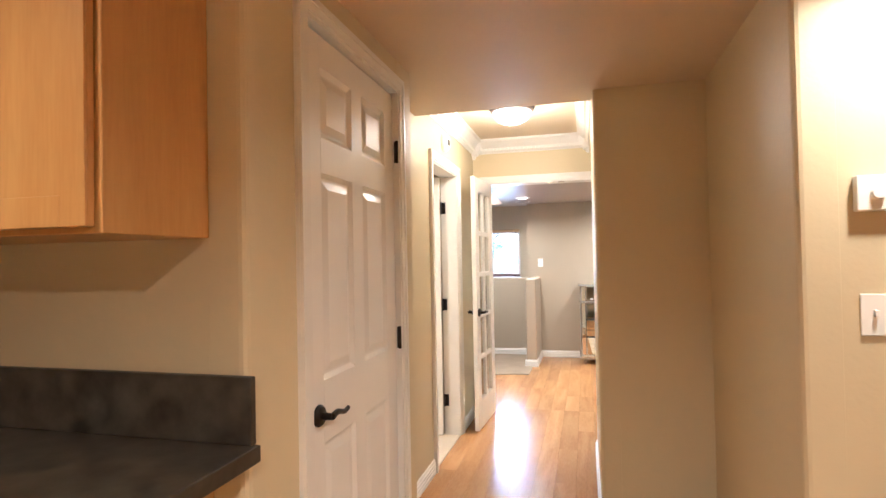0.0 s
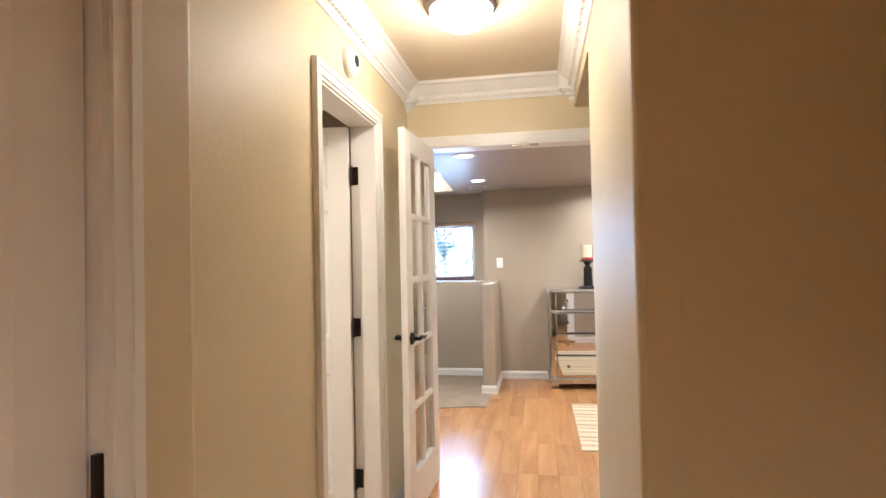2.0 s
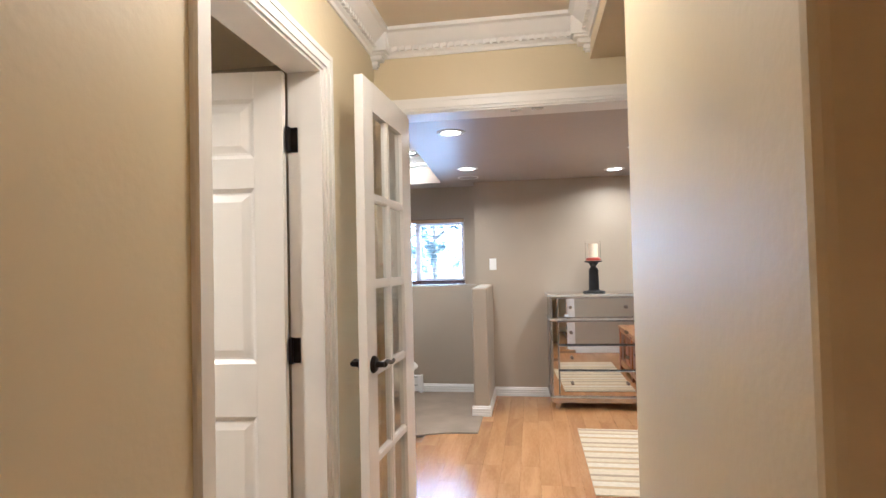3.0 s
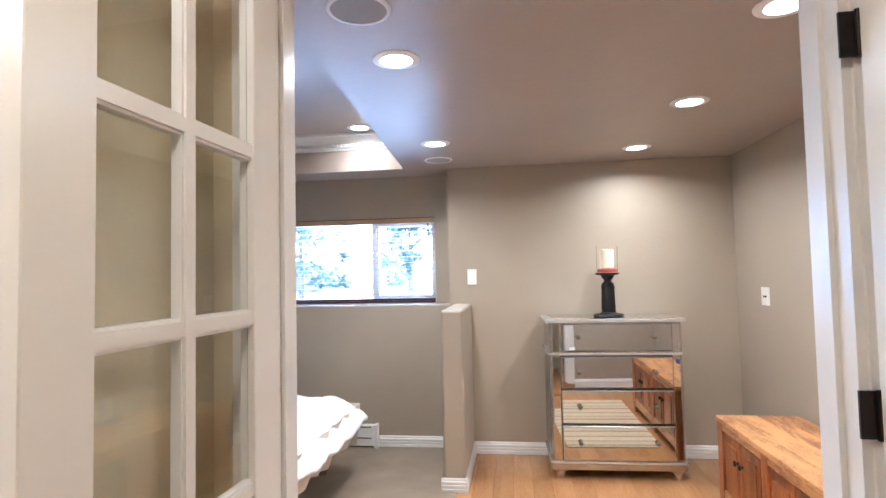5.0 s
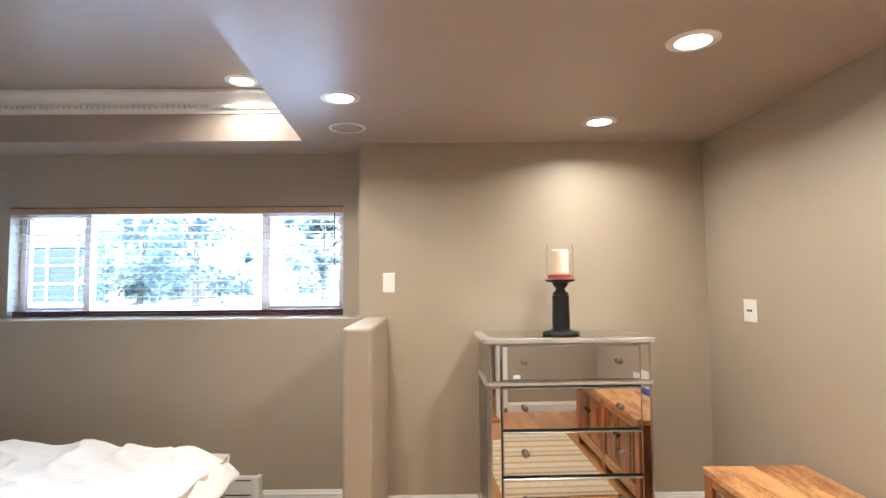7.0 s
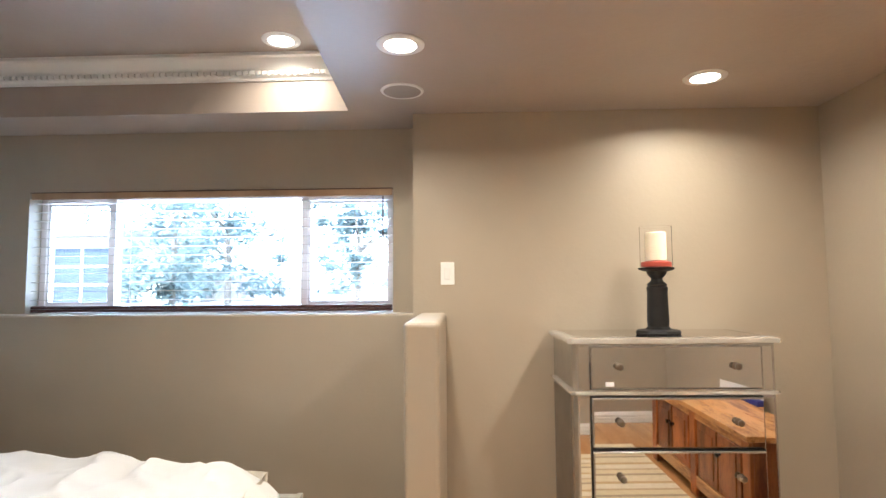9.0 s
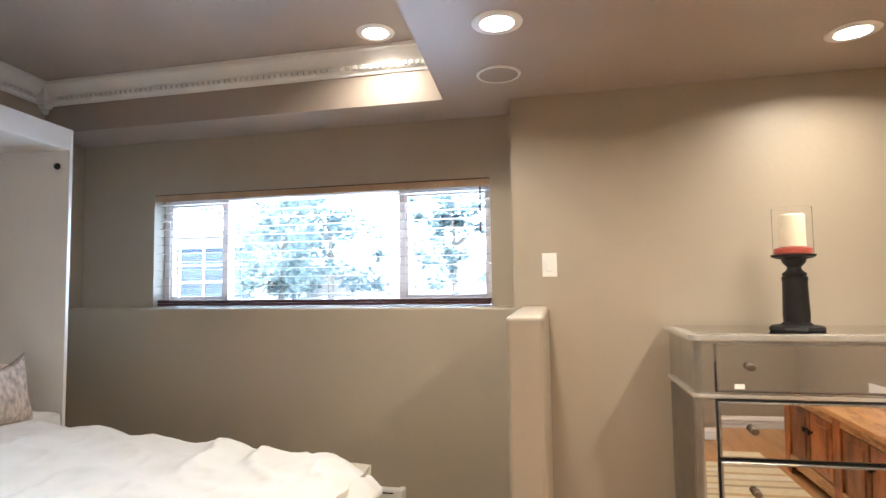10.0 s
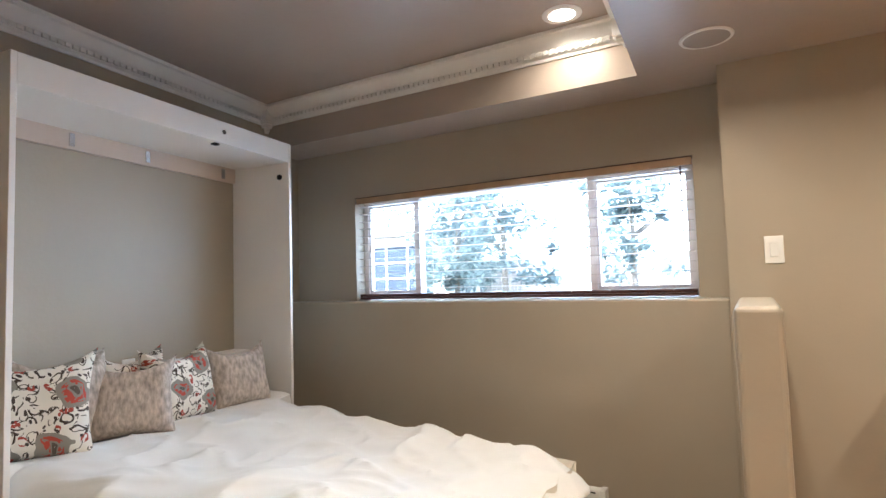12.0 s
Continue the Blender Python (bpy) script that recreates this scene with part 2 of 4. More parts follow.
structure("wall_hall_header", boxes((XR, XR + 0.12, 2.26, FRY, KIT, HIGH + 0.02)), M_HALL, "beige header above the opening in the hall", "wall")
bm = bmesh.new()
box(bm, 1.10, 1.225, 0.92, 2.5, 0, KIT, B, 3, "z")
box(bm, 1.20, 3.0, 0.9205, 1.04, 0, KIT)
structure("wall_kitchen_east", bm, M_HALL, "beige painted wall with a rounded corner", "wall")
structure("wall_recess", boxes((XR + 0.12, 1.5, 2.5, 2.62, 0, KIT), (1.38, 1.5, 2.62, FRY, 0, KIT)), M_HALL, "beige wall of the side recess", "wall")
structure("wall_kitchen_south", boxes((-3.2, 3.0, -3.2, -3.1, 0, KIT)), M_HALL, "plain beige kitchen wall", "wall")
structure("wall_kitchen_west", boxes((-3.3, -3.2, -3.2, 0.38, 0, KIT)), M_HALL, "plain beige kitchen wall", "wall")
structure("wall_kitchen_side", boxes((3.0, 3.1, -3.2, 1.04, 0, KIT)), M_HALL, "plain beige kitchen wall", "wall")
bm = boxes((-3.3, 3.1, -3.2, 2.26, KIT, KIT + 0.1))
structure("ceiling_kitchen", bm, M_KCEIL, "low beige kitchen ceiling ending in a soffit edge", "ceiling")
structure("soffit_edge", boxes((XL - 0.12, XR + 0.12, 2.16, 2.257, KIT + 0.1, HIGH + 0.1)), M_HALL, "beige soffit face toward the hall", "wall")
structure("ceiling_recess", boxes((XR + 0.12, 1.5, 2.26, FRY, KIT, KIT + 0.1)), M_HALL, "low beige ceiling of the side recess", "ceiling")
structure("ceiling_hall", boxes((XL - 0.12, XR + 0.12, 2.257, FRY, HIGH, HIGH + 0.1)), M_HCEIL, "cream painted hall ceiling", "ceiling")
# wall with the french doorway: hall side beige, room side taupe
def doorway_wall(y0, y1):
    return boxes((-3.3, FRX0, y0, y1, 0, HIGH + 0.1), (FRX0, FRX1, y0, y1, 2.06, HIGH + 0.1), (FRX1, 1.95, y0, y1, 0, HIGH + 0.1))
structure("wall_french_hall_side", doorway_wall(FRY, FRY + 0.07), M_HALL, "beige painted wall above the double doorway", "wall")
structure("wall_french_room_side", doorway_wall(FRY + 0.07, FRY + 0.14), M_ROOM, "taupe painted wall round the double doorway", "wall")
# bathroom shell
structure("wall_bathroom", boxes((-2.2, -2.1, 1.4, FRY, 0, 2.3), (-2.1, XL - 0.12, 1.56, 1.66, 0, 2.3), (-2.1, XL - 0.12, FRY - 0.1, FRY, 0, 2.3)), M_ROOM, "taupe bathroom wall", "wall")
structure("ceiling_bathroom", boxes((-2.2, XL - 0.12, 1.5, FRY, 2.3, 2.4)), M_HCEIL, "cream bathroom ceiling", "ceiling")
structure("floor_bathroom", boxes((-2.1, XL - 0.005, 1.6, FRY - 0.1, -0.018, 0.0)), mat("cream_tile", (0.6, 0.52, 0.42), 0.3), "cream tiled bathroom floor", "floor")
# bedroom
NY, LY, WY, EX, WX, JX = 7.055, 7.16, 7.32, 1.81, -3.12, -0.303
WB = WX - 0.12
WEST = pose(WX, 6.98, 0, 0, 0, 7.0) @ pose(-WX, -6.98, 0)   # the bed wall is out of square
structure("wall_north", boxes((JX, EX + 0.1, NY, NY + 0.5, RF - 0.06, CEIL + 0.4)), M_ROOM, "taupe painted bedroom wall", "wall")
structure("wall_below_window", boxes((WB, JX, LY, WY + 0.2, RF - 0.06, 1.088), bevel=0.012, seg=2), M_ROOM, "taupe half wall with a ledge under the window", "wall")
W0, W1, WZ0, WZ1 = -2.62, -0.445, 1.092, 1.81
structure("wall_window", boxes((WB, W0, WY, WY + 0.2, 1.088, CEIL + 0.4), (W1, JX, WY, WY + 0.2, 1.088, CEIL + 0.4), (W0, W1, WY, WY + 0.2, WZ1, CEIL + 0.4)), M_ROOM, "taupe wall round the wide window", "wall")
structure("wall_east", boxes((EX, EX + 0.12, FRY, NY + 0.1, RF - 0.06, CEIL + 0.4)), M_ROOM, "taupe painted bedroom wall", "wall")
structure("wall_west", boxes((WX - 0.12, WX, FRY - 0.2, WY + 0.1, RF - 0.06, HIGH + 0.1)), M_ROOM, "taupe painted bedroom wall behind the wall bed", "wall").matrix_basis = WEST
bm = bmesh.new()
box(bm, -0.27, -0.132, 6.295, LY + 0.02, RF - 0.01, 1.096, 0.018, 3)
structure("pony_wall", bm, M_ROOM, "short taupe half-height wall with rounded cap", "wall")
TX, TXS, TY0, TY1 = -0.635, -0.495, 4.45, 6.98   # the tray widens a little toward the door


def prism(points, z0, z1):
    bm = bmesh.new()
    f = bm.faces.new([bm.verts.new((x, y, z0)) for x, y in points])
    g = bmesh.ops.extrude_face_region(bm, geom=[f])
    bmesh.ops.translate(bm, verts=[v for v in g["geom"] if isinstance(v, bmesh.types.BMVert)], vec=(0, 0, z1 - z0))
    bmesh.ops.recalc_face_normals(bm, faces=bm.faces)
    return bm


structure("ceiling_soffit", prism([(EX, FRY + 0.14), (EX, WY), (WB, WY), (WB, TY1), (TX, TY1), (TXS, TY0), (WB, TY0), (WB, FRY + 0.14)], CEIL, HIGH + 0.1), M_RCEIL, "low taupe ceiling around the raised tray", "ceiling")
structure("ceiling_tray", boxes((WB, TXS, TY0, TY1, HIGH, HIGH + 0.09)), M_RCEIL, "raised taupe tray ceiling above the bed", "ceiling")

# carpet with a rounded front edge
bm = bmesh.new()
edge = [(-0.19, 6.9), (-0.19, 5.80)] + [(-0.19 - 0.62 * math.sin(a) , 5.80 - 0.30 * (1 - math.cos(a))) for a in np.linspace(0.25, 1.57, 7)] + [(WX, 5.2), (WX, LY), (-0.19, LY)]
face = bm.faces.new([bm.verts.new((x, y, 0)) for x, y in edge])
up = bmesh.ops.extrude_face_region(bm, geom=[face])
bmesh.ops.translate(bm, verts=[v for v in up["geom"] if isinstance(v, bmesh.types.BMVert)], vec=(0, 0, 0.009))
bmesh.ops.translate(bm, verts=bm.verts, vec=(0, 0, RF))
bmesh.ops.recalc_face_normals(bm, faces=bm.faces)
structure("carpet", bm, M_CARPET, "beige cut-pile carpet around the bed", "carpet")

# mouldings
BASE = [(0, 0), (0.015, 0), (0.015, 0.022), (0.010, 0.026), (0.015, 0.031), (0.015, 0.046), (0.010, 0.050), (0.015, 0.055), (0.015, 0.068), (0.009, 0.074), (0.009, 0.080), (0.005, 0.088), (0, 0.09)]


def baseboard(a, b):
    return structure("baseboard", sweep(BASE, (*a, 0.002 if a[1] < FRY + 0.1 else RF + 0.002), (*b, 0.002 if a[1] < FRY + 0.1 else RF + 0.002)), M_TRIM, "white ribbed wooden baseboard", "baseboard")


for a, b in (((JX + 0.18, NY), (EX, NY)), ((-0.132, 6.281), (-0.132, NY)), ((-0.284, 6.295), (-0.118, 6.295)), ((WX, LY), (-0.27, LY)),
             ((EX, NY), (EX, FRY + 0.14)), ((XL, 1.57), (XL, 2.53)), ((XL, 3.38), (XL, FRY)), ((-0.27, 1.42), (-0.27, 1.56)), ((-0.27, 0.27), (-0.27, 0.48)),
             ((XR, 3.12), (XR, 2.06)), ((XR, 2.06), (1.10, 2.06)), ((1.10, 2.06), (1.10, 0.92)), ((EX, FRY + 0.14), (FRX1 + 0.066, FRY + 0.14)), ((FRX0 - 0.066, FRY + 0.14), (-2.7, FRY + 0.14))):
    baseboard(a, b)

CROWN = [(0, 0), (0, -0.095), (0.008, -0.095), (0.012, -0.085), (0.022, -0.078), (0.022, -0.058), (0.034, -0.05), (0.055, -0.030), (0.066, -0.018), (0.082, -0.014), (0.082, 0)]
CROWN = [(s * 1.2, h * 1.25) for s, h in CROWN]


def crown(name, a, b, z, dentils=True):
    c = structure(name, sweep(CROWN, (*a, z), (*b, z)), M_TRIM, "white crown moulding with small dentils", "moulding")
    a3, b3 = Vector((*a, z)), Vector((*b, z))
    d = (b3 - a3).normalized()
    out = d.cross(Vector((0, 0, 1)))
    n = int((b3 - a3).length / 0.034)
    if dentils and n:
        bm = bmesh.new()
        for i in range(n):
            p = a3 + d * (0.034 * (i + 0.5)) + out * 0.032
            r = bmesh.ops.create_cube(bm, size=1)
            bmesh.ops.transform(bm, matrix=Matrix.Translation(p + Vector((0, 0, -0.085))) @ Matrix.Diagonal((0.020, 0.020, 0.020, 1)), verts=r["verts"])
        o = part("dentil", bm, M_TRIM, c)
        tagged(o, kind="stuff")
    return c


crown("trim_hall", (XL, 2.26), (XL, FRY), HIGH)
crown("trim_hall", (XL, FRY), (XR, FRY), HIGH)
crown("trim_hall", (XR, FRY), (XR, 2.26), HIGH)
crown("trim_tray", (WX, TY1), (TX, TY1), HIGH)
crown("trim_tray", (WEST @ Vector((WX, TY0, 0)))[:2], (WX, TY1), HIGH)
crown("trim_tray", (TX, TY1), (TXS, TY0), HIGH)
# corner drops of the crown
drop = [(0.004, -0.165), (0.022, -0.155), (0.03, -0.135), (0.052, -0.128), (0.056, -0.115), (0.075, -0.105), (0.088, -0.09), (0.088, 0)]
def corner_drop(x, y, sx, sy):
    bm = bmesh.new()
    for (r, h), (r2, h2) in zip(drop, drop[1:]):
        box(bm, min(x, x + sx * r2), max(x, x + sx * r2), min(y, y + sy * r2), max(y, y + sy * r2), HIGH + h, HIGH + h2 - 0.0005)
    structure("trim_corner", bm, M_TRIM, "white stepped crown corner block", "moulding")
corner_drop(XL, FRY, 1, -1), corner_drop(XR, FRY, -1, -1), corner_drop(WX, TY1, 1, -1), corner_drop(TX, TY1, -1, -1)


def casing_y(name, x, y0, y1, z, side, w=0.068):
    """Door casing on a wall in the plane x, for an opening from y0 to y1; side: +1 faces +x."""
    bm = bmesh.new()
    for a, b, lo, hi in ((y0 - w, y0, 0.0, z), (y1, y1 + w, 0.0, z)):
        for t, k in ((0.012, 0.0), (0.018, 0.014), (0.022, 0.045)):
            e = t * 0.12
            aa, bb = (a + e, b - k) if a < y0 - 0.01 else (a + k, b - e)
            box(bm, min(x, x + side * t), max(x, x + side * t), aa, bb, lo, hi + w - e)
    for t, k in ((0.012, 0.0), (0.018, 0.014), (0.022, 0.045)):
        box(bm, min(x, x + side * t), max(x, x + side * t), y0 - k, y1 + k, z + k, z + w - t * 0.12 - 0.0006)
    return structure(name, bm, M_TRIM, "white moulded door casing", "trim")


casing_y("trim_closet", -0.27, 0.56, 1.335, 2.095, 1)
casing_y("trim_bathroom", XL, 2.60, 3.31, 2.035, 1)
structure("jamb_bathroom", boxes((XL - 0.125, XL + 0.003, 2.59, 2.606, 0, 2.04), (XL - 0.125, XL + 0.003, 3.298, 3.318, 0, 2.04), (XL - 0.125, XL + 0.003, 2.606, 3.298, 2.025, 2.042)), M_TRIM, "white door jamb", "trim")
structure("jamb_closet", boxes((-0.395, -0.267, 0.545, 0.56, 0, 2.11), (-0.395, -0.267, 1.335, 1.35, 0, 2.11), (-0.395, -0.267, 0.56, 1.335, 2.097, 2.11)), M_TRIM, "white door jamb", "trim")
bm = bmesh.new()
for t, k in ((0.012, 0.0), (0.018, 0.014), (0.022, 0.045)):
    for ya, yb in ((FRY - t, FRY), (FRY + 0.14, FRY + 0.14 + t)):
        e = t * 0.12
        box(bm, FRX0 - 0.065 + e, FRX0 - k, ya, yb, 0, 2.115 - e)
        box(bm, FRX1 + k, FRX1 + 0.065 - e, ya, yb, 0, 2.115 - e)
        box(bm, FRX0 - k, FRX1 + k, ya, yb, 2.05 + k, 2.115 - e - 0.0006)
box(bm, FRX0 - 0.001, FRX0 + 0.018, FRY - 0.003, FRY + 0.143, 0, 2.06)
box(bm, FRX1 - 0.018, FRX1 + 0.001, FRY - 0.003, FRY + 0.143, 0, 2.06)
box(bm, FRX0 + 0.018, FRX1 - 0.018, FRY - 0.003, FRY + 0.143, 2.042, 2.061)
box(bm, FRX0 + 0.018, FRX0 + 0.03, FRY + 0.05, FRY + 0.09, 0, 2.042)
box(bm, FRX1 - 0.03, FRX1 - 0.018, FRY + 0.05, FRY + 0.09, 0, 2.042)
frame_trim = structure("trim_french", bm, M_TRIM, "white moulded frame of the double doorway", "trim")
for cx in (0.215, 0.315):
    c = part("ball_catch", boxes((cx - 0.028, cx + 0.028, FRY + 0.012, FRY + 0.036, 2.037, 2.0425)), M_CHROME, frame_trim, "dull steel ball catch plate")


# ---- doors ----
def hinge(parent, x, y, z, dx, dy):
    """A butt hinge: knuckle and two leaves."""
    bm = lathe([(0.0, -0.048), (0.0065, -0.047), (0.0065, 0.047), (0.0, 0.048)], 12)
    bmesh.ops.translate(bm, verts=bm.verts, vec=(x, y, z))
    box(bm, min(x, x + dx), max(x, x + dx), min(y, y + dy), max(y, y + dy), z - 0.045, z + 0.045)
    return part("hinge", bm, M_BRONZE, parent, "dark bronze hinge")


def lever(parent, sy=1.0):
    """A lever handle on a leaf whose face looks along local +x; the lever points along local sy*y."""
    h = part("door_handle", lathe([(0.0, 0.0), (0.033, 0.0), (0.033, 0.006), (0.026, 0.014), (0.012, 0.016), (0.010, 0.045), (0.0, 0.046)], 24, "x"), M_BRONZE, parent, "dark bronze wave lever handle", True)
    bm = bmesh.new()
    rings = []
    for i in range(9):
        u = i / 8
        c = Vector((0.047, sy * u * 0.11, 0.006 * math.sin(u * 6.0)))
        rr = 0.0105 - 0.003 * u
        rings.append([bm.verts.new(c + Vector((0.9 * rr * math.cos(a), 0, rr * math.sin(a)))) for a in np.linspace(0, 2 * math.pi, 10, endpoint=False)])
    for p, q in zip(rings, rings[1:]):
        for i in range(10):
            bm.faces.new((p[i], p[(i + 1) % 10], q[(i + 1) % 10], q[i]))
    bm.faces.new(rings[0]), bm.faces.new(rings[-1])
    bmesh.ops.recalc_face_normals(bm, faces=bm.faces)
    part("lever", bm, M_BRONZE, h, "", True)
    return h


def panel_door(label, width, m, H=2.02):
    """Six-panel door; local y along its width from the hinge, x out of its face, z up."""
    d = thing("door", label, "door", m=m)
    T = 0.035
    st, mid = 0.105, 0.09
    pw = (width - 2 * st - mid) / 2
    rows = [(0.22 * H / 2.08, 0.82 * H / 2.08), (1.01 * H / 2.08, 1.65 * H / 2.08), (1.76 * H / 2.08, 1.98 * H / 2.08)]
    bm = bmesh.new()
    ys = [0, st, st + pw, st + pw + mid, width - st, width]
    box(bm, -T, 0, ys[0], ys[1], 0.01, H, 0.0015, 1)
    box(bm, -T, 0, ys[4], ys[5], 0.01, H, 0.0015, 1)
    zs = [0.01] + [z for r in rows for z in r] + [H]
    for a, b in zip(zs[::2], zs[1::2]):
        box(bm, -T, 0, ys[1], ys[4], a, b)
    for a, b in rows:
        box(bm, -T, 0, ys[2], ys[3], a, b)
    part("leaf_frame", bm, M_WHITE, d)
    for a, b in rows:
        for y0, y1 in ((ys[1], ys[2]), (ys[3], ys[4])):
            p = bmesh.new()
            for s in (0, 1):
                lay = [(0.0, -0.001), (0.014, -0.011), (0.022, -0.011), (0.048, -0.003), (0.052, -0.003)]
                loops = []
                for ins, dep in lay:
                    x = dep if s == 0 else -T - dep
                    loops.append([p.verts.new((x, yy, zz)) for yy, zz in ((y0 + ins, a + ins), (y1 - ins, a + ins), (y1 - ins, b - ins), (y0 + ins, b - ins))])
                for q, r in zip(loops, loops[1:]):
                    for i in range(4):
                        p.faces.new((q[i], q[(i + 1) % 4], r[(i + 1) % 4], r[i]))
                p.faces.new(loops[-1])
            bmesh.ops.recalc_face_normals(p, faces=p.faces)
            part("panel", p, M_WHITE, d)
    return d


# closet door, shut, hinged on its far side
closet = panel_door("closed white six-panel closet door with dark bronze lever", 0.765, pose(-0.282, 1.331, 0) @ Matrix.Diagonal((1, -1, 1, 1)), 2.085)
h = lever(closet, -1)
h.location = (0.0, 0.70, 0.915)
for hz in (0.25, 1.05, 1.84):
    hinge(closet, 0.017, 0.0, hz, -0.012, -0.022)
# bathroom door, standing open into the bathroom
bath = panel_door("white six-panel bathroom door standing open inward", 0.70, pose(XL - 0.128, 3.285, 0, 0, 0, 96))
for hz in (0.27, 1.02, 1.78):
    hinge(bath, 0.004, -0.008, hz, -0.03, -0.003)
    part("hinge", boxes((XL - 0.127, XL - 0.088, 3.2945, 3.2982, hz - 0.045, hz + 0.045)), M_BRONZE, bpy.data.objects["jamb_bathroom"], "dark bronze hinge leaf")


def french_leaf(label, m, handle):
    """Glazed door with ten panes; local y runs along its width from the hinge."""
    d = thing("french_door", label, "door", "double doors", m=m)
    Wd, H, T = 0.605, 2.035, 0.036
    st, top, bot = 0.105, 0.115, 0.235
    bm = bmesh.new()
    box(bm, -T, 0, 0, st, 0.012, H, 0.002, 1)
    box(bm, -T, 0, Wd - st, Wd, 0.012, H, 0.002, 1)
    box(bm, -T, 0, st, Wd - st, 0.012, bot)
    box(bm, -T, 0, st, Wd - st, H - top, H)
    part("leaf_frame", bm, M_WHITE, d)
    n = 5
    step = (H - top - bot) / n
    for i in range(1, n):
        z = bot + i * step
        part("muntin", boxes((-T + 0.004, -0.004, st, Wd - st, z - 0.012, z + 0.012), (-T + 0.009, -0.009, st, Wd - st, z - 0.018, z + 0.018)), M_WHITE, d)
    part("muntin", boxes((-T + 0.003, -0.003, Wd / 2 - 0.012, Wd / 2 + 0.012, bot, H - top), (-T + 0.008, -0.008, Wd / 2 - 0.018, Wd / 2 + 0.018, bot, H - top)), M_WHITE, d)
    for i in range(n):
        for y0, y1 in ((st, Wd / 2), (Wd / 2, Wd - st)):
            p = part("pane", boxes((-T / 2 - 0.0015, -T / 2 + 0.0015, y0, y1, bot + i * step, bot + (i + 1) * step)), M_PANE, d)
            p.visible_shadow = False
    if handle:
        a = lever(d, -1)
        a.location = (0.0, Wd - 0.055, 0.945)
        b = lever(d, -1)
        b.matrix_basis = Matrix.Translation((-T, Wd - 0.055, 0.945)) @ Matrix.Diagonal((-1, 1, 1, 1))
    return d


left_leaf = french_leaf("white ten-pane french door standing open into the hall", pose(FRX0 + 0.01, FRY - 0.012, 0, 0, 0, 180 - 3), True)
right_leaf = french_leaf("white ten-pane french door folded open beside the doorway", pose(FRX1 + 0.036, FRY - 0.030, 0) @ Matrix.Diagonal((-1, 1, 1, 1)) @ pose(0, 0, 0, 0, 0, 180 - 8), True)
for hz in (0.30, 1.045, 1.775):
    hinge(frame_trim, FRX1 + 0.002, FRY - 0.031, hz, 0.034, 0.003)
    part("hinge", boxes((FRX1 - 0.032, FRX1 + 0.002, FRY - 0.028, FRY - 0.0225, hz - 0.045, hz + 0.045)), M_BRONZE, frame_trim, "dark bronze hinge leaf")


# ---- lamps and ceiling fixtures ----
def can(x, y, z):
    c = thing("recessed_light", "white round recessed ceiling light, lit", "light", "recessed lights", m=pose(x, y, z))
    part("trim_ring", lathe([(0.062, -0.001), (0.062, -0.006), (0.080, -0.007), (0.092, -0.003), (0.093, 0.0), (0.062, 0.0)][::-1], 36), M_TRIM, c, "", True)
    part("lens", lathe([(0.0, -0.004), (0.045, -0.006), (0.0615, -0.003), (0.0615, 0.0), (0.0, 0.0)], 32), M_CAN, c, "glowing lamp lens", True)
    return c


for c in CANS:
    can(*c[:3])
# fixtures out of view; the last two only go with the added lamps
for cx, cy, cw in KCANS:
    can(cx, cy, KIT)
can(-1.5, 2.3, 2.3)


def speaker(x, y):
    s = thing("ceiling_speaker", "round flush ceiling speaker with a grey grille", "speaker", m=pose(x, y, CEIL))
    part("rim", lathe([(0.088, -0.002), (0.088, -0.006), (0.098, -0.006), (0.102, 0.0), (0.088, 0.0)], 40), M_TRIM, s, "white rim", True)
    part("grille", lathe([(0.0, -0.005), (0.088, -0.004), (0.088, 0.0), (0.0, 0.0)], 40), M_GRILLE, s)


speaker(-0.32, 6.71), speaker(-0.25, 4.45)
fl = thing("flush_ceiling_light", "dark bronze ceiling light with glowing frosted bowl", "light", m=pose(0.03, 2.93, HIGH))
part("pan", lathe([(0.0, 0.0), (0.155, 0.0), (0.160, -0.015), (0.150, -0.038), (0.135, -0.045), (0.0, -0.04)], 40), mat("bronze_pan", (0.16, 0.12, 0.09), 0.35, 0.7), fl, "", True)
part("bowl", lathe([(0.134, -0.044), (0.128, -0.070), (0.105, -0.098), (0.065, -0.118), (0.02, -0.125), (0.0, -0.125)], 40), M_BOWL, fl, "glowing frosted glass bowl", True).visible_shadow = False
part("finial", lathe([(0.0, -0.122), (0.008, -0.125), (0.010, -0.134), (0.0, -0.142)], 16), M_BRONZE, fl, "", True)
sp = thing("spotlight", "small chrome halogen spotlight on the tray edge", "light", m=pose(TXS - 0.032, 4.95, 2.27) @ Matrix.Scale(0.7, 4))
part("arm", boxes((-0.05, 0, -0.012, 0.012, -0.01, 0.012), (-0.05, -0.038, -0.06, 0.06, -0.006, 0.006)), M_CHROME, sp)
for dy in (-0.045, 0.045):
    b = lathe([(0.0, 0.02), (0.012, 0.02), (0.018, -0.03), (0.02, -0.036), (0.0, -0.033)], 16)
    bmesh.ops.translate(b, verts=b.verts, vec=(-0.048, dy, -0.02))
    part("spot_head", b, M_CHROME, sp, "", True)
sd = thing("smoke_detector", "round white smoke detector on the hall wall", "detector", m=pose(XL, 2.92, 2.215))
part("body", lathe([(0.0, 0.0), (0.068, 0.0), (0.068, 0.014), (0.058, 0.034), (0.046, 0.042), (0.0, 0.042)], 32, "x"), M_PLATE, sd, "", True)
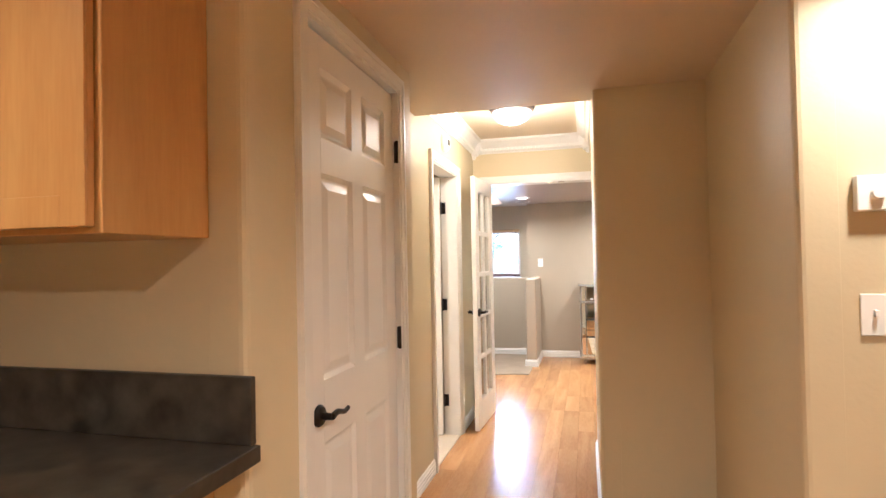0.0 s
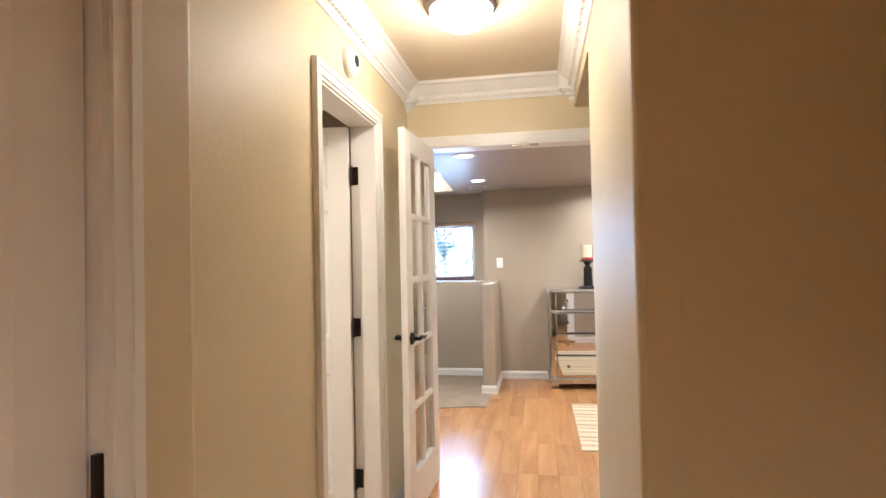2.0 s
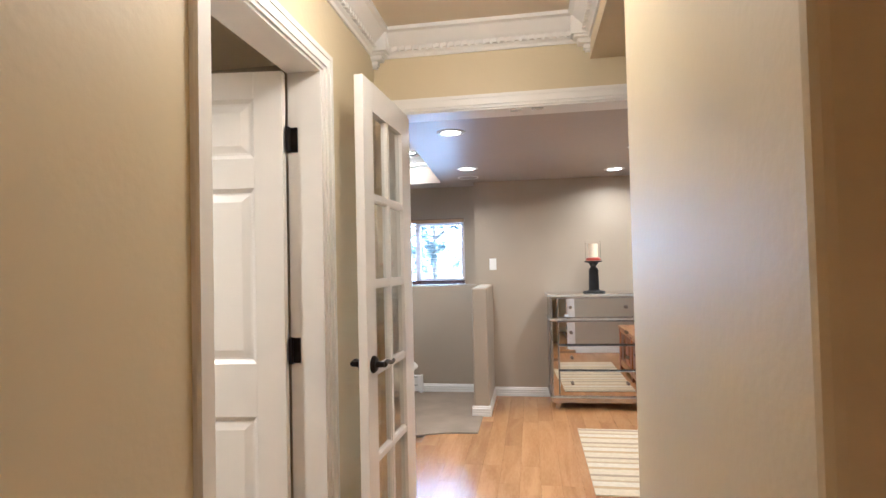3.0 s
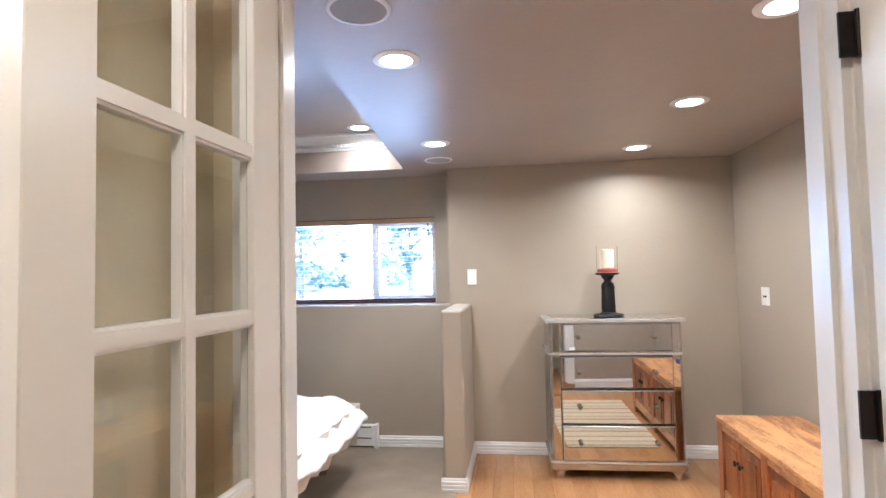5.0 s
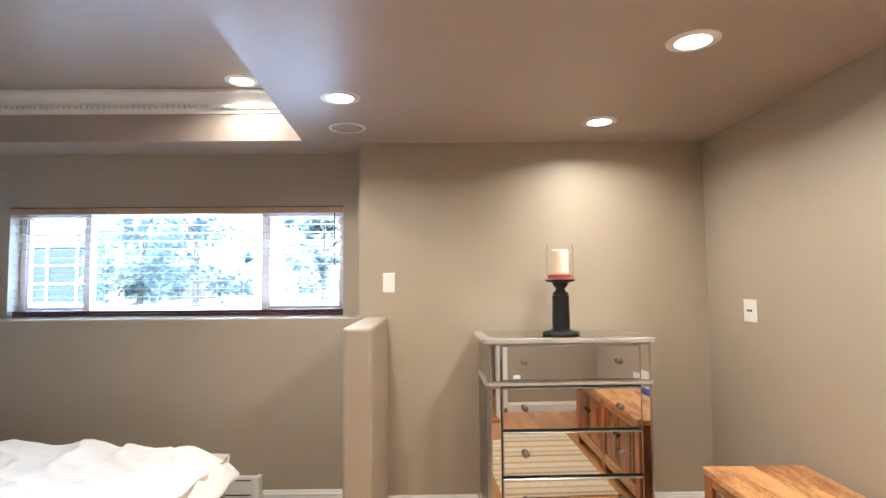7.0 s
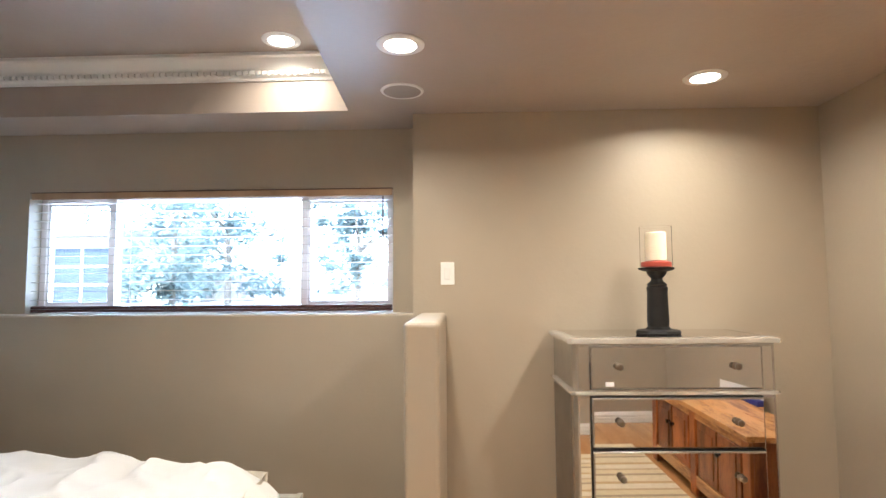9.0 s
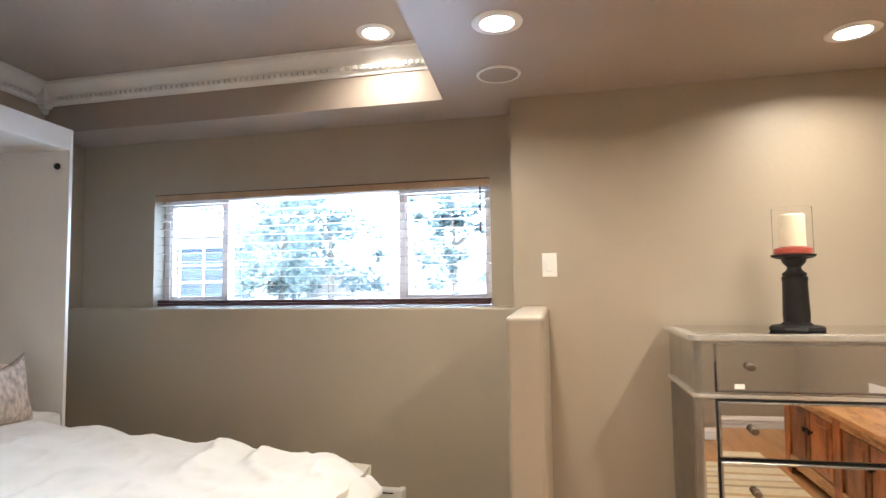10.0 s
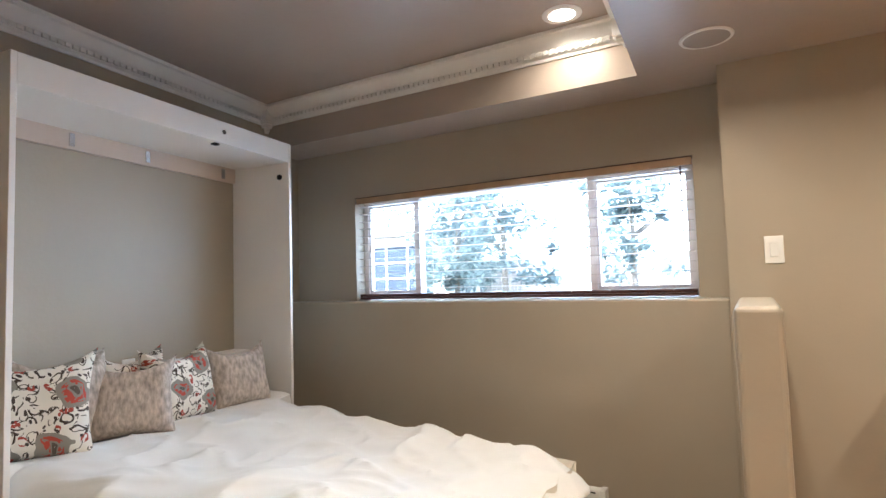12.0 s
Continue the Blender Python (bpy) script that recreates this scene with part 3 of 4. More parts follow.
part("vent", lathe([(0.0, 0.042), (0.026, 0.043), (0.024, 0.046), (0.0, 0.046)], 24, "x"), M_DARK, sd, "dark round vent")


# ---- switches and outlets (local: face looks along -y) ----
def wall_plate(name, label, m, kind):
    p = thing(name, label, "switch" if kind != "outlet" else "outlet", m=m)
    w = 0.058 if kind == "jacks" else 0.036
    part("plate", boxes((-w, w, -0.006, 0.0, -0.059, 0.059), bevel=0.003, seg=2), M_PLATE, p)
    if kind == "rocker":
        part("rocker", boxes((-0.016, 0.016, -0.010, -0.006, -0.032, 0.032), bevel=0.002), M_PLATE, p)
    elif kind == "toggle":
        part("toggle", boxes((-0.005, 0.005, -0.018, -0.006, -0.004, 0.014), bevel=0.001), M_PLATE, p)
    elif kind == "jacks":
        for dx in (-0.013, 0.013):
            b = lathe([(0.0, 0.006), (0.0065, 0.006), (0.0065, 0.010), (0.0, 0.010)], 12, "y")
            bmesh.ops.transform(b, matrix=Matrix.Translation((dx, 0, 0)) @ Matrix.Diagonal((1, -1, 1, 1)), verts=b.verts)
            part("socket", b, M_DARK, p, "dark jack")
    else:
        for dz in (-0.02, 0.02):
            part("socket", boxes((-0.014, 0.014, -0.008, -0.006, dz - 0.013, dz + 0.013), bevel=0.001), M_PLATE, p)
            part("slot", boxes((-0.007, -0.005, -0.0085, -0.0078, dz - 0.004, dz + 0.006), (0.005, 0.007, -0.0085, -0.0078, dz - 0.004, dz + 0.006)), M_DARK, p)
    return p


wall_plate("light_switch", "white rocker light switch on the taupe wall", pose(-0.123, NY, 1.30), "rocker")
wall_plate("jack_plate", "white wall plate with two dark jacks", pose(EX, 6.60, 1.14, 0, 0, -90), "jacks")
wall_plate("light_switch", "white toggle light switch on the beige wall", pose(1.285, 0.92, 1.20), "toggle")
wall_plate("wall_outlet", "white outlet behind the wall bed", WEST @ pose(WX, 5.93, 0.80, 0, 0, 90), "outlet")
th = thing("thermostat", "white thermostat with a round dial", "thermostat", m=pose(1.29, 0.92, 1.54))
part("body", boxes((-0.05, 0.06, -0.028, 0, -0.05, 0.05), bevel=0.004, seg=2), M_PLATE, th)
b = lathe([(0.0, 0.028), (0.018, 0.028), (0.016, 0.04), (0.0, 0.04)], 24, "y")
bmesh.ops.transform(b, matrix=Matrix.Diagonal((1, -1, 1, 1)), verts=b.verts)
part("dial", b, M_PLATE, th, "", True)

# ---- kitchen corner ----
wc = thing("wall_cabinet", "light maple kitchen wall cabinet", "cabinet", m=pose(-0.366, 0.26, 1.44))
part("body", boxes((-0.9, 0, -0.30, -0.002, 0, 0.80), bevel=0.002), M_MAPLE, wc)
dr = part("door", boxes((-0.43, -0.015, -0.318, -0.302, 0.012, 0.79), (-0.43, -0.37, -0.324, -0.318, 0.012, 0.79), (-0.075, -0.015, -0.324, -0.318, 0.012, 0.79), (-0.37, -0.075, -0.324, -0.318, 0.012, 0.072), (-0.37, -0.075, -0.324, -0.318, 0.73, 0.79), bevel=0.0015), M_MAPLE, wc)
part("door", boxes((-0.89, -0.44, -0.32, -0.302, 0.012, 0.79), bevel=0.003), M_MAPLE, wc)
ct = thing("countertop", "charcoal laminate countertop with backsplash", "countertop", m=pose(-0.232, 0.26, 0.957))
part("slab", boxes((-1.6, 0, -0.64, -0.002, -0.04, 0), bevel=0.004, seg=2), M_STONE, ct)
part("backsplash", boxes((-1.6, -0.012, -0.022, -0.002, 0.0005, 0.158), bevel=0.003, seg=2), M_STONE, ct)
bc = thing("base_cabinet", "light maple kitchen base cabinet under the countertop", "cabinet", m=pose(-0.36, 0.258, 0))
part("body", boxes((-1.5, 0, -0.58, 0, 0.0, 0.916)), M_MAPLE, bc)
part("door", boxes((-0.5, -0.02, -0.60, -0.581, 0.12, 0.90), bevel=0.003), M_MAPLE, bc)

# ---- window and blind ----
wd = tagged(thing("window_1", "wide three-part vinyl window with bright daylight", "window"), kind="structure")
FY = WY + 0.10
part("window_frame", boxes((W0, W1, FY, FY + 0.07, WZ0, WZ0 + 0.035), (W0, W1, FY, FY + 0.07, WZ1 - 0.04, WZ1), (W0, W0 + 0.035, FY, FY + 0.07, WZ0 + 0.035, WZ1 - 0.04), (W1 - 0.035, W1, FY, FY + 0.07, WZ0 + 0.035, WZ1 - 0.04)), M_FRAME, wd)
MX = (-2.17, -0.99)
for mx in MX:
    part("mullion", boxes((mx - 0.019, mx + 0.019, FY - 0.004, FY + 0.066, WZ0 + 0.035, WZ1 - 0.04)), M_FRAME, wd)
for a, b in ((W0 + 0.035, MX[0] - 0.019), (MX[0] + 0.019, MX[1] - 0.019), (MX[1] + 0.019, W1 - 0.035)):
    p = part("pane", boxes((a, b, FY + 0.03, FY + 0.034, WZ0 + 0.035, WZ1 - 0.04)), M_GLASS, wd)
    p.visible_shadow = False
for a, b in ((W0 + 0.035, MX[0] - 0.019), (MX[1] + 0.019, W1 - 0.035)):
    part("sash", boxes((a, b, FY + 0.012, FY + 0.05, WZ0 + 0.036, WZ0 + 0.06), (a, b, FY + 0.012, FY + 0.05, WZ1 - 0.07, WZ1 - 0.041), (a, a + 0.014, FY + 0.012, FY + 0.05, WZ0 + 0.06, WZ1 - 0.07), (b - 0.014, b, FY + 0.012, FY + 0.05, WZ0 + 0.06, WZ1 - 0.07)), M_FRAME, wd)
bl = thing("window_blind", "open horizontal blind with tan valance and dark bottom rail", "blind", m=pose(0, WY + 0.035, 0))
part("valance", boxes((W0 + 0.004, W1 - 0.004, -0.028, -0.018, WZ1 - 0.045, WZ1 - 0.006), bevel=0.002), M_VALANCE, bl, "tan wooden valance")
part("headrail", boxes((W0 + 0.004, W1 - 0.004, -0.03, 0.025, WZ1 - 0.006, WZ1 - 0.0015)), M_BLIND, bl, "dark headrail edge")
part("bottom_rail", boxes((W0 + 0.02, W1 - 0.01, -0.022, 0.022, WZ0 + 0.003, WZ0 + 0.020), (W0 + 0.02, W1 - 0.01, -0.022, 0.022, WZ0 + 0.022, WZ0 + 0.040), bevel=0.003), M_BLIND, bl, "dark walnut bottom rail")
NS = 12
me = mesh_of("slat", boxes((W0 + 0.02, W1 - 0.01, -0.022, 0.022, -0.0016, 0.0016)), M_SLAT)
for i in range(NS):
    s = new("slat", me)
    s.parent, s.location = bl, (0, 0, WZ0 + 0.075 + i * 0.0525)
for cx in (W0 + 0.12, -2.0, -1.1, W1 - 0.12):
    part("cord", boxes((cx - 0.001, cx + 0.001, -0.024, -0.022, WZ0 + 0.03, WZ1 - 0.04)), M_SLAT, bl)
part("wand", boxes((W1 - 0.062, W1 - 0.055, -0.034, -0.028, 1.42, WZ1 - 0.05)), M_BLIND, bl)

# ---- dresser ----
DX0, DX1, DY0, DY1, DZ = 0.40, 1.308, 6.56, 7.03, 1.006
ds = thing("dresser", "mirrored four-drawer dresser with silver leaf edges", "dresser", m=pose((DX0 + DX1) / 2, DY0, 0, 0, 0, 1.4))
w = (DX1 - DX0) / 2


def chamfer_slab(hw, y0, y1, z0, z1, c, bevel=0.004):
    bm = bmesh.new()
    f = bm.faces.new([bm.verts.new(p) for p in ((-hw, y1, z0), (-hw, y0 + c, z0), (-hw + c, y0, z0), (hw - c, y0, z0), (hw, y0 + c, z0), (hw, y1, z0))])
    g = bmesh.ops.extrude_face_region(bm, geom=[f])
    bmesh.ops.translate(bm, verts=[v for v in g["geom"] if isinstance(v, bmesh.types.BMVert)], vec=(0, 0, z1 - z0))
    bmesh.ops.recalc_face_normals(bm, faces=bm.faces)
    if bevel:
        bmesh.ops.bevel(bm, geom=list(bm.edges), offset=bevel, segments=2, affect="EDGES")
    return bm


part("top", chamfer_slab(w, 0, 0.475, DZ - 0.021, DZ, 0.02, 0.004), M_SILVERGLINT, ds, "silver leaf top with chamfered corners")
part("top_mirror", chamfer_slab(w - 0.045, 0.045, 0.46, DZ + 0.0002, DZ + 0.003, 0.03, 0), M_MIRROR, ds, "inset mirror panel")
part("body", chamfer_slab(w - 0.025, 0.022, 0.470, 0.07, DZ - 0.021, 0.016, 0.002), M_SILVER, ds)
part("waist_moulding", chamfer_slab(w - 0.01, 0.008, 0.472, 0.770, 0.784, 0.018, 0.003), M_SILVERGLINT, ds)
part("base_moulding", chamfer_slab(w - 0.008, 0.006, 0.472, 0.062, 0.076, 0.018, 0.003), M_SILVERGLINT, ds)
part("apron", chamfer_slab(w - 0.018, 0.016, 0.470, 0.018, 0.0615, 0.016, 0.003), M_SILVER, ds)
for sx in (-1, 1):
    # side mirror's dark reflections are painted as a darker silver
    part("side_mirror", boxes((sx * (w - 0.0245) - 0.002, sx * (w - 0.0245) + 0.002, 0.085, 0.455, 0.10, 0.755)), mat("silver_side_dark_reflection", (0.34, 0.32, 0.29), 0.3, 0.9, dark=0.75, vary=8), ds)
    part("corner_mirror", boxes((sx * (w - 0.067) - 0.020, sx * (w - 0.067) + 0.020, 0.0195, 0.0225, 0.085, 0.755)), M_MIRROR, ds)
    part("corner_mirror", boxes((sx * (w - 0.067) - 0.020, sx * (w - 0.067) + 0.020, 0.0195, 0.0225, 0.795, DZ - 0.035)), M_MIRROR, ds)
    for fy in (0.055, 0.42):
        bm = bmesh.new()
        box(bm, sx * (w - 0.085) - 0.03, sx * (w - 0.085) + 0.03, fy - 0.03, fy + 0.03, RF, 0.018)
        for v in bm.verts:
            if v.co.z < 0:
                v.co.x = sx * (w - 0.085) + (v.co.x - sx * (w - 0.085)) * 0.5 + sx * 0.012
                v.co.y = fy + (v.co.y - fy) * 0.55
        bmesh.ops.bevel(bm, geom=list(bm.edges), offset=0.004, segments=2, affect="EDGES")
        part("foot", bm, M_SILVER, ds)
dw = w - 0.096
for z0, z1, tip in ((0.797, 0.975, -0.8), (0.553, 0.760, 1.2), (0.322, 0.541, 1.4), (0.085, 0.311, 1.5)):
    d = part("drawer", boxes((-dw, dw, 0.004, 0.024, z0, z1), bevel=0.003), M_SILVER, ds, "silver framed drawer")
    d.matrix_basis = pose(0, 0.004, z0) @ pose(0, 0, 0, tip) @ pose(0, -0.004, -z0)
    part("gap", boxes((-dw - 0.004, dw + 0.004, 0.0205, 0.0216, z0 - 0.005, z1 + 0.005)), M_DARK, d, "dark gap round the drawer")
    part("mirror_panel", boxes((-dw + 0.005, dw - 0.005, 0.0005, 0.0038, z0 + 0.005, z1 - 0.005), bevel=0.0012), M_MIRROR, d, "bevelled mirror front")
    for kx in (-0.245, 0.245):
        b = lathe([(0.0, 0.0), (0.016, 0.0), (0.014, 0.004), (0.006, 0.008), (0.006, 0.016), (0.013, 0.020), (0.014, 0.026), (0.009, 0.031), (0.0, 0.032)], 18, "y")
        bmesh.ops.transform(b, matrix=Matrix.Translation((kx, 0.0, (z0 + z1) / 2 + 0.005)) @ Matrix.Diagonal((1, -1, 1, 1)), verts=b.verts)
        bmesh.ops.recalc_face_normals(b, faces=b.faces)
        part("knob", b, mat("pewter_knob", (0.20, 0.16, 0.12), 0.35, 0.9), d, "dark pewter knob", True)
st = part("sticker", boxes((-0.30, -0.265, -0.0016, -0.0004, 0.808, 0.826)), M_PAPER, ds, "small white price sticker")

# candle holder
ch = thing("candle_holder", "turned black iron candle holder on the dresser", "candle holder", m=pose(0.845, 6.74, DZ + 0.0035))
part("base", lathe([(0.0, 0.0), (0.098, 0.0), (0.104, 0.008), (0.098, 0.018), (0.06, 0.024), (0.05, 0.034), (0.0, 0.034)], 8), M_BLACK, ch)
part("stem", lathe([(0.0, 0.03), (0.046, 0.034), (0.048, 0.06), (0.044, 0.19), (0.047, 0.21), (0.040, 0.218), (0.044, 0.226), (0.028, 0.24), (0.024, 0.252), (0.04, 0.27), (0.045, 0.285), (0.0, 0.285)], 24), M_BLACK, ch, "", True)
part("plate", lathe([(0.0, 0.283), (0.06, 0.286), (0.082, 0.294), (0.084, 0.302), (0.0, 0.304)], 8), M_BLACK, ch)
cd = thing("candle", "ivory pillar candle with red base in clear glass cylinder", "candle", m=pose(0.845, 6.74, DZ + 0.308))
part("wax", lathe([(0.0, 0.03), (0.046, 0.03), (0.046, 0.155), (0.042, 0.16), (0.0, 0.157)], 28), M_CANDLE, cd, "ivory wax", True)
part("red_ring", lathe([(0.0, 0.001), (0.066, 0.001), (0.067, 0.022), (0.046, 0.029), (0.0, 0.029)], 28), M_RED, cd, "red wax base", True)
g = part("glass_cylinder", lathe([(0.068, 0.0), (0.071, 0.0), (0.071, 0.185), (0.068, 0.185), (0.068, 0.0)], 36), M_THIN, cd, "clear glass cylinder", True)
g.visible_shadow = False

# ---- wall bed ----
CX, CY0, CY1, CH = -2.675, 5.131, 6.675, 2.075
cab = thing("wall_bed_cabinet", "white open wall-bed cabinet with pine back rail", "cabinet", m=WEST)
for y0, y1 in ((CY0, CY0 + 0.022), (CY1 - 0.022, CY1)):
    sdp = part("side_panel", boxes((WX + 0.002, CX, y0, y1, RF + 0.009, CH), bevel=0.0015), M_BEDWHITE, cab)
part("top_panel", boxes((WX + 0.002, CX - 0.02, CY0 + 0.022, CY1 - 0.022, CH - 0.115, CH - 0.095)), M_BEDWHITE, cab)
part("front_rail", boxes((CX - 0.02, CX - 0.001, CY0 + 0.022, CY1 - 0.022, CH - 0.115, CH), bevel=0.0015), M_BEDWHITE, cab)
part("back_rail", boxes((WX + 0.002, WX + 0.022, CY0 + 0.022, CY1 - 0.022, CH - 0.205, CH - 0.116)), M_PINE, cab, "pale raw pine rail")
part("headboard_rail", boxes((WX + 0.002, WX + 0.13, CY0 + 0.022, CY1 - 0.022, 0.10, 0.82), bevel=0.002), M_BEDWHITE, cab, "white low headboard rail")
for yy in (5.62, 6.02, 6.55):
    part("bracket", boxes((WX + 0.022, WX + 0.027, yy - 0.012, yy + 0.012, CH - 0.19, CH - 0.13)), M_CHROME, cab, "steel angle bracket")
for x, y, z in ((CX - 0.07, CY1 - 0.024, CH - 0.20), (WX + 0.16, CY1 - 0.024, 0.70)):
    b = lathe([(0.0, 0.0), (0.018, 0.0), (0.016, 0.008), (0.0, 0.009)], 18, "y")
    bmesh.ops.transform(b, matrix=Matrix.Translation((x, y + 0.002, z)) @ Matrix.Diagonal((1, -1, 1, 1)), verts=b.verts)
    part("bumper", b, M_DARK, cab, "black rubber bumper")
b = lathe([(0.0, 0.0), (0.013, 0.0), (0.012, 0.005), (0.0, 0.006)], 18, "x")
bmesh.ops.translate(b, verts=b.verts, vec=(CX - 0.001, 6.13, CH - 0.055))
part("bolt_cap", b, M_CHROME, cab, "chrome bolt cap")
part("latch", boxes((CX - 0.05, CX - 0.02, 6.09, 6.12, CH - 0.124, CH - 0.1155)), M_DARK, cab, "dark latch")

bed = thing("bed", "unfolded wall bed with a rumpled white duvet", "bed")
MX0, MX1, MY0, MY1 = WX + 0.34, -1.02, 5.26, 6.63
part("bed_frame", boxes((MX0, MX1 + 0.02, MY0 + 0.02, MY1 - 0.02, 0.16, 0.21)), M_BEDWHITE, bed, "white bed platform")
for lx, ly in ((MX1 - 0.12, MY0 + 0.12), (MX1 - 0.12, MY1 - 0.12)):
    part("leg", boxes((lx - 0.02, lx + 0.02, ly - 0.02, ly + 0.02, RF + 0.009, 0.16)), M_CHROME, bed)
part("mattress", boxes((MX0, MX1, MY0, MY1, 0.211, 0.41), bevel=0.04, seg=3), M_DUVET, bed)
DU0, DU1, DV0, DV1 = MX0 + 0.02, -0.83, MY0 - 0.03, MY1 + 0.04
NU, NV = 130, 90


def duvet_z(x, y):
    z = 0.548 - 0.088 * min(1.0, max(0.0, (x + 2.5) / 1.2))
    e = max(0.0, (x - (DU1 - 0.30)) / 0.30)
    z -= 0.11 * e ** 2.2
    for d in ((y - DV0), (DV1 - y)):
        if d < 0.16 and x > -2.6:
            z -= 0.10 * ((0.16 - d) / 0.16) ** 2.4
    p = Vector((x * 2.2, y * 2.2, 0.3))
    z += 0.030 * noise.noise(p) + 0.020 * noise.noise(p * 2.6 + Vector((5, 1, 0)))
    r = 1 - abs(noise.noise(Vector((x * 3.4 + y * 1.6, y * 2.8 - x * 1.2, 4.0))))
    z += 0.021 * r ** 7
    r = 1 - abs(noise.noise(Vector((x * 5.4 - y * 4.5, y * 3.0 + x * 2.0, 9.0))))
    z += 0.011 * r ** 8
    z += 0.022 * math.exp(-((x + 1.55) / 0.10) ** 2) * (0.6 + 0.5 * noise.noise(Vector((y * 3, 7, 2))))
    return z


bm = bmesh.new()
grid = []
for i in range(NU + 1):
    row = []
    for j in range(NV + 1):
        u, v = i / NU, j / NV
        x, y = DU0 + (DU1 - DU0) * u, DV0 + (DV1 - DV0) * v
        # rounded foot corner and wavy hem
        k = max(0.0, u - 0.86) / 0.14
        y = y + (0.10 * k * k) * (0.5 - v) * 2 * abs(0.5 - v) * 2
        y -= 0.12 * (1 - v) ** 2 * min(1.0, max(0.0, (u - 0.16) / 0.12))
        if u > 0.9:
            x += 0.02 * noise.noise(Vector((y * 4, 1, 1)))
        z = duvet_z(x, y)
        row.append(bm.verts.new((x, y, z)))
    grid.append(row)
for i in range(NU):
    for j in range(NV):
        bm.faces.new((grid[i][j], grid[i + 1][j], grid[i + 1][j + 1], grid[i][j + 1]))
# hanging hem round the foot and sides
loop = [grid[i][0] for i in range(NU + 1)] + [grid[NU][j] for j in range(1, NV + 1)] + [grid[i][NV] for i in range(NU - 1, -1, -1)]
prev = loop
for step_n in range(1, 6):
    cur = []
    for n_, v0 in enumerate(loop):
        f = step_n / 5
        cx_, cy_ = (DU0 + DU1) / 2, (DV0 + DV1) / 2
        hang = 0.045
        dx, dy = (v0.co.x - (MX1 - 0.15)), v0.co.y - cy_
        inward = -0.03 * f * f if v0.co.x > MX1 - 0.1 else 0.0
        wob = 0.006 * f * noise.noise(Vector((v0.co.x * 9, v0.co.y * 9, f)))
        sy_ = -1 if dy > 0 else 1
        side = abs(dy) > (DV1 - DV0) / 2 - 0.12
        cur.append(bm.verts.new((v0.co.x + inward + wob + (0.012 * math.sin(f * 3.1) if not side else 0), v0.co.y + (sy_ * 0.02 * f * f + wob if side else 0), v0.co.z - hang * f)))
    for a in range(len(loop) - 1):
        bm.faces.new((prev[a], prev[a + 1], cur[a + 1], cur[a]))
    prev = cur
bmesh.ops.recalc_face_normals(bm, faces=bm.faces)
part("duvet", bm, M_DUVET, bed, "rumpled white cotton duvet", True)


# gathered sheet hanging under the duvet
bm = bmesh.new()
pts = []
HX = -2.56
SX, SY0, SY1 = DU1 - 0.07, DV0 + 0.05, DV1 - 0.05
n1, n2 = 90, 70
pts += [(HX + (SX - HX) * i / n1, SY0, 0, -1) for i in range(n1)]
pts += [(SX, SY0 + (SY1 - SY0) * i / n2, 1, 0) for i in range(n2)]
pts += [(SX - (SX - HX) * i / n1, SY1, 0, 1) for i in range(n1 + 1)]
rows_ = []
for k_ in range(7):
    f = k_ / 6
    row = []
    for i, (x, y, nx, ny) in enumerate(pts):
        o_ = (0.020 * math.sin(i * 0.62 + 2 * noise.noise(Vector((i * 0.11, 0, 0)))) + 0.012 * noise.noise(Vector((i * 0.4, f * 2, 3)))) * (0.35 + f) - 0.09 * f ** 1.6
        row.append(bm.verts.new((x + nx * o_, y + ny * o_, 0.43 - (0.27 + 0.015 * math.sin(i * 0.3)) * f)))
    rows_.append(row)
for p, q in zip(rows_, rows_[1:]):
    for i in range(len(pts) - 1):
        bm.faces.new((p[i], p[i + 1], q[i + 1], q[i]))
bmesh.ops.recalc_face_normals(bm, faces=bm.faces)
part("hanging_sheet", bm, mat("cream_sheet", (0.78, 0.72, 0.62), 0.85, dark=0.92, vary=6, bump=0.2, grain=40), bed, "gathered cream sheet", True)


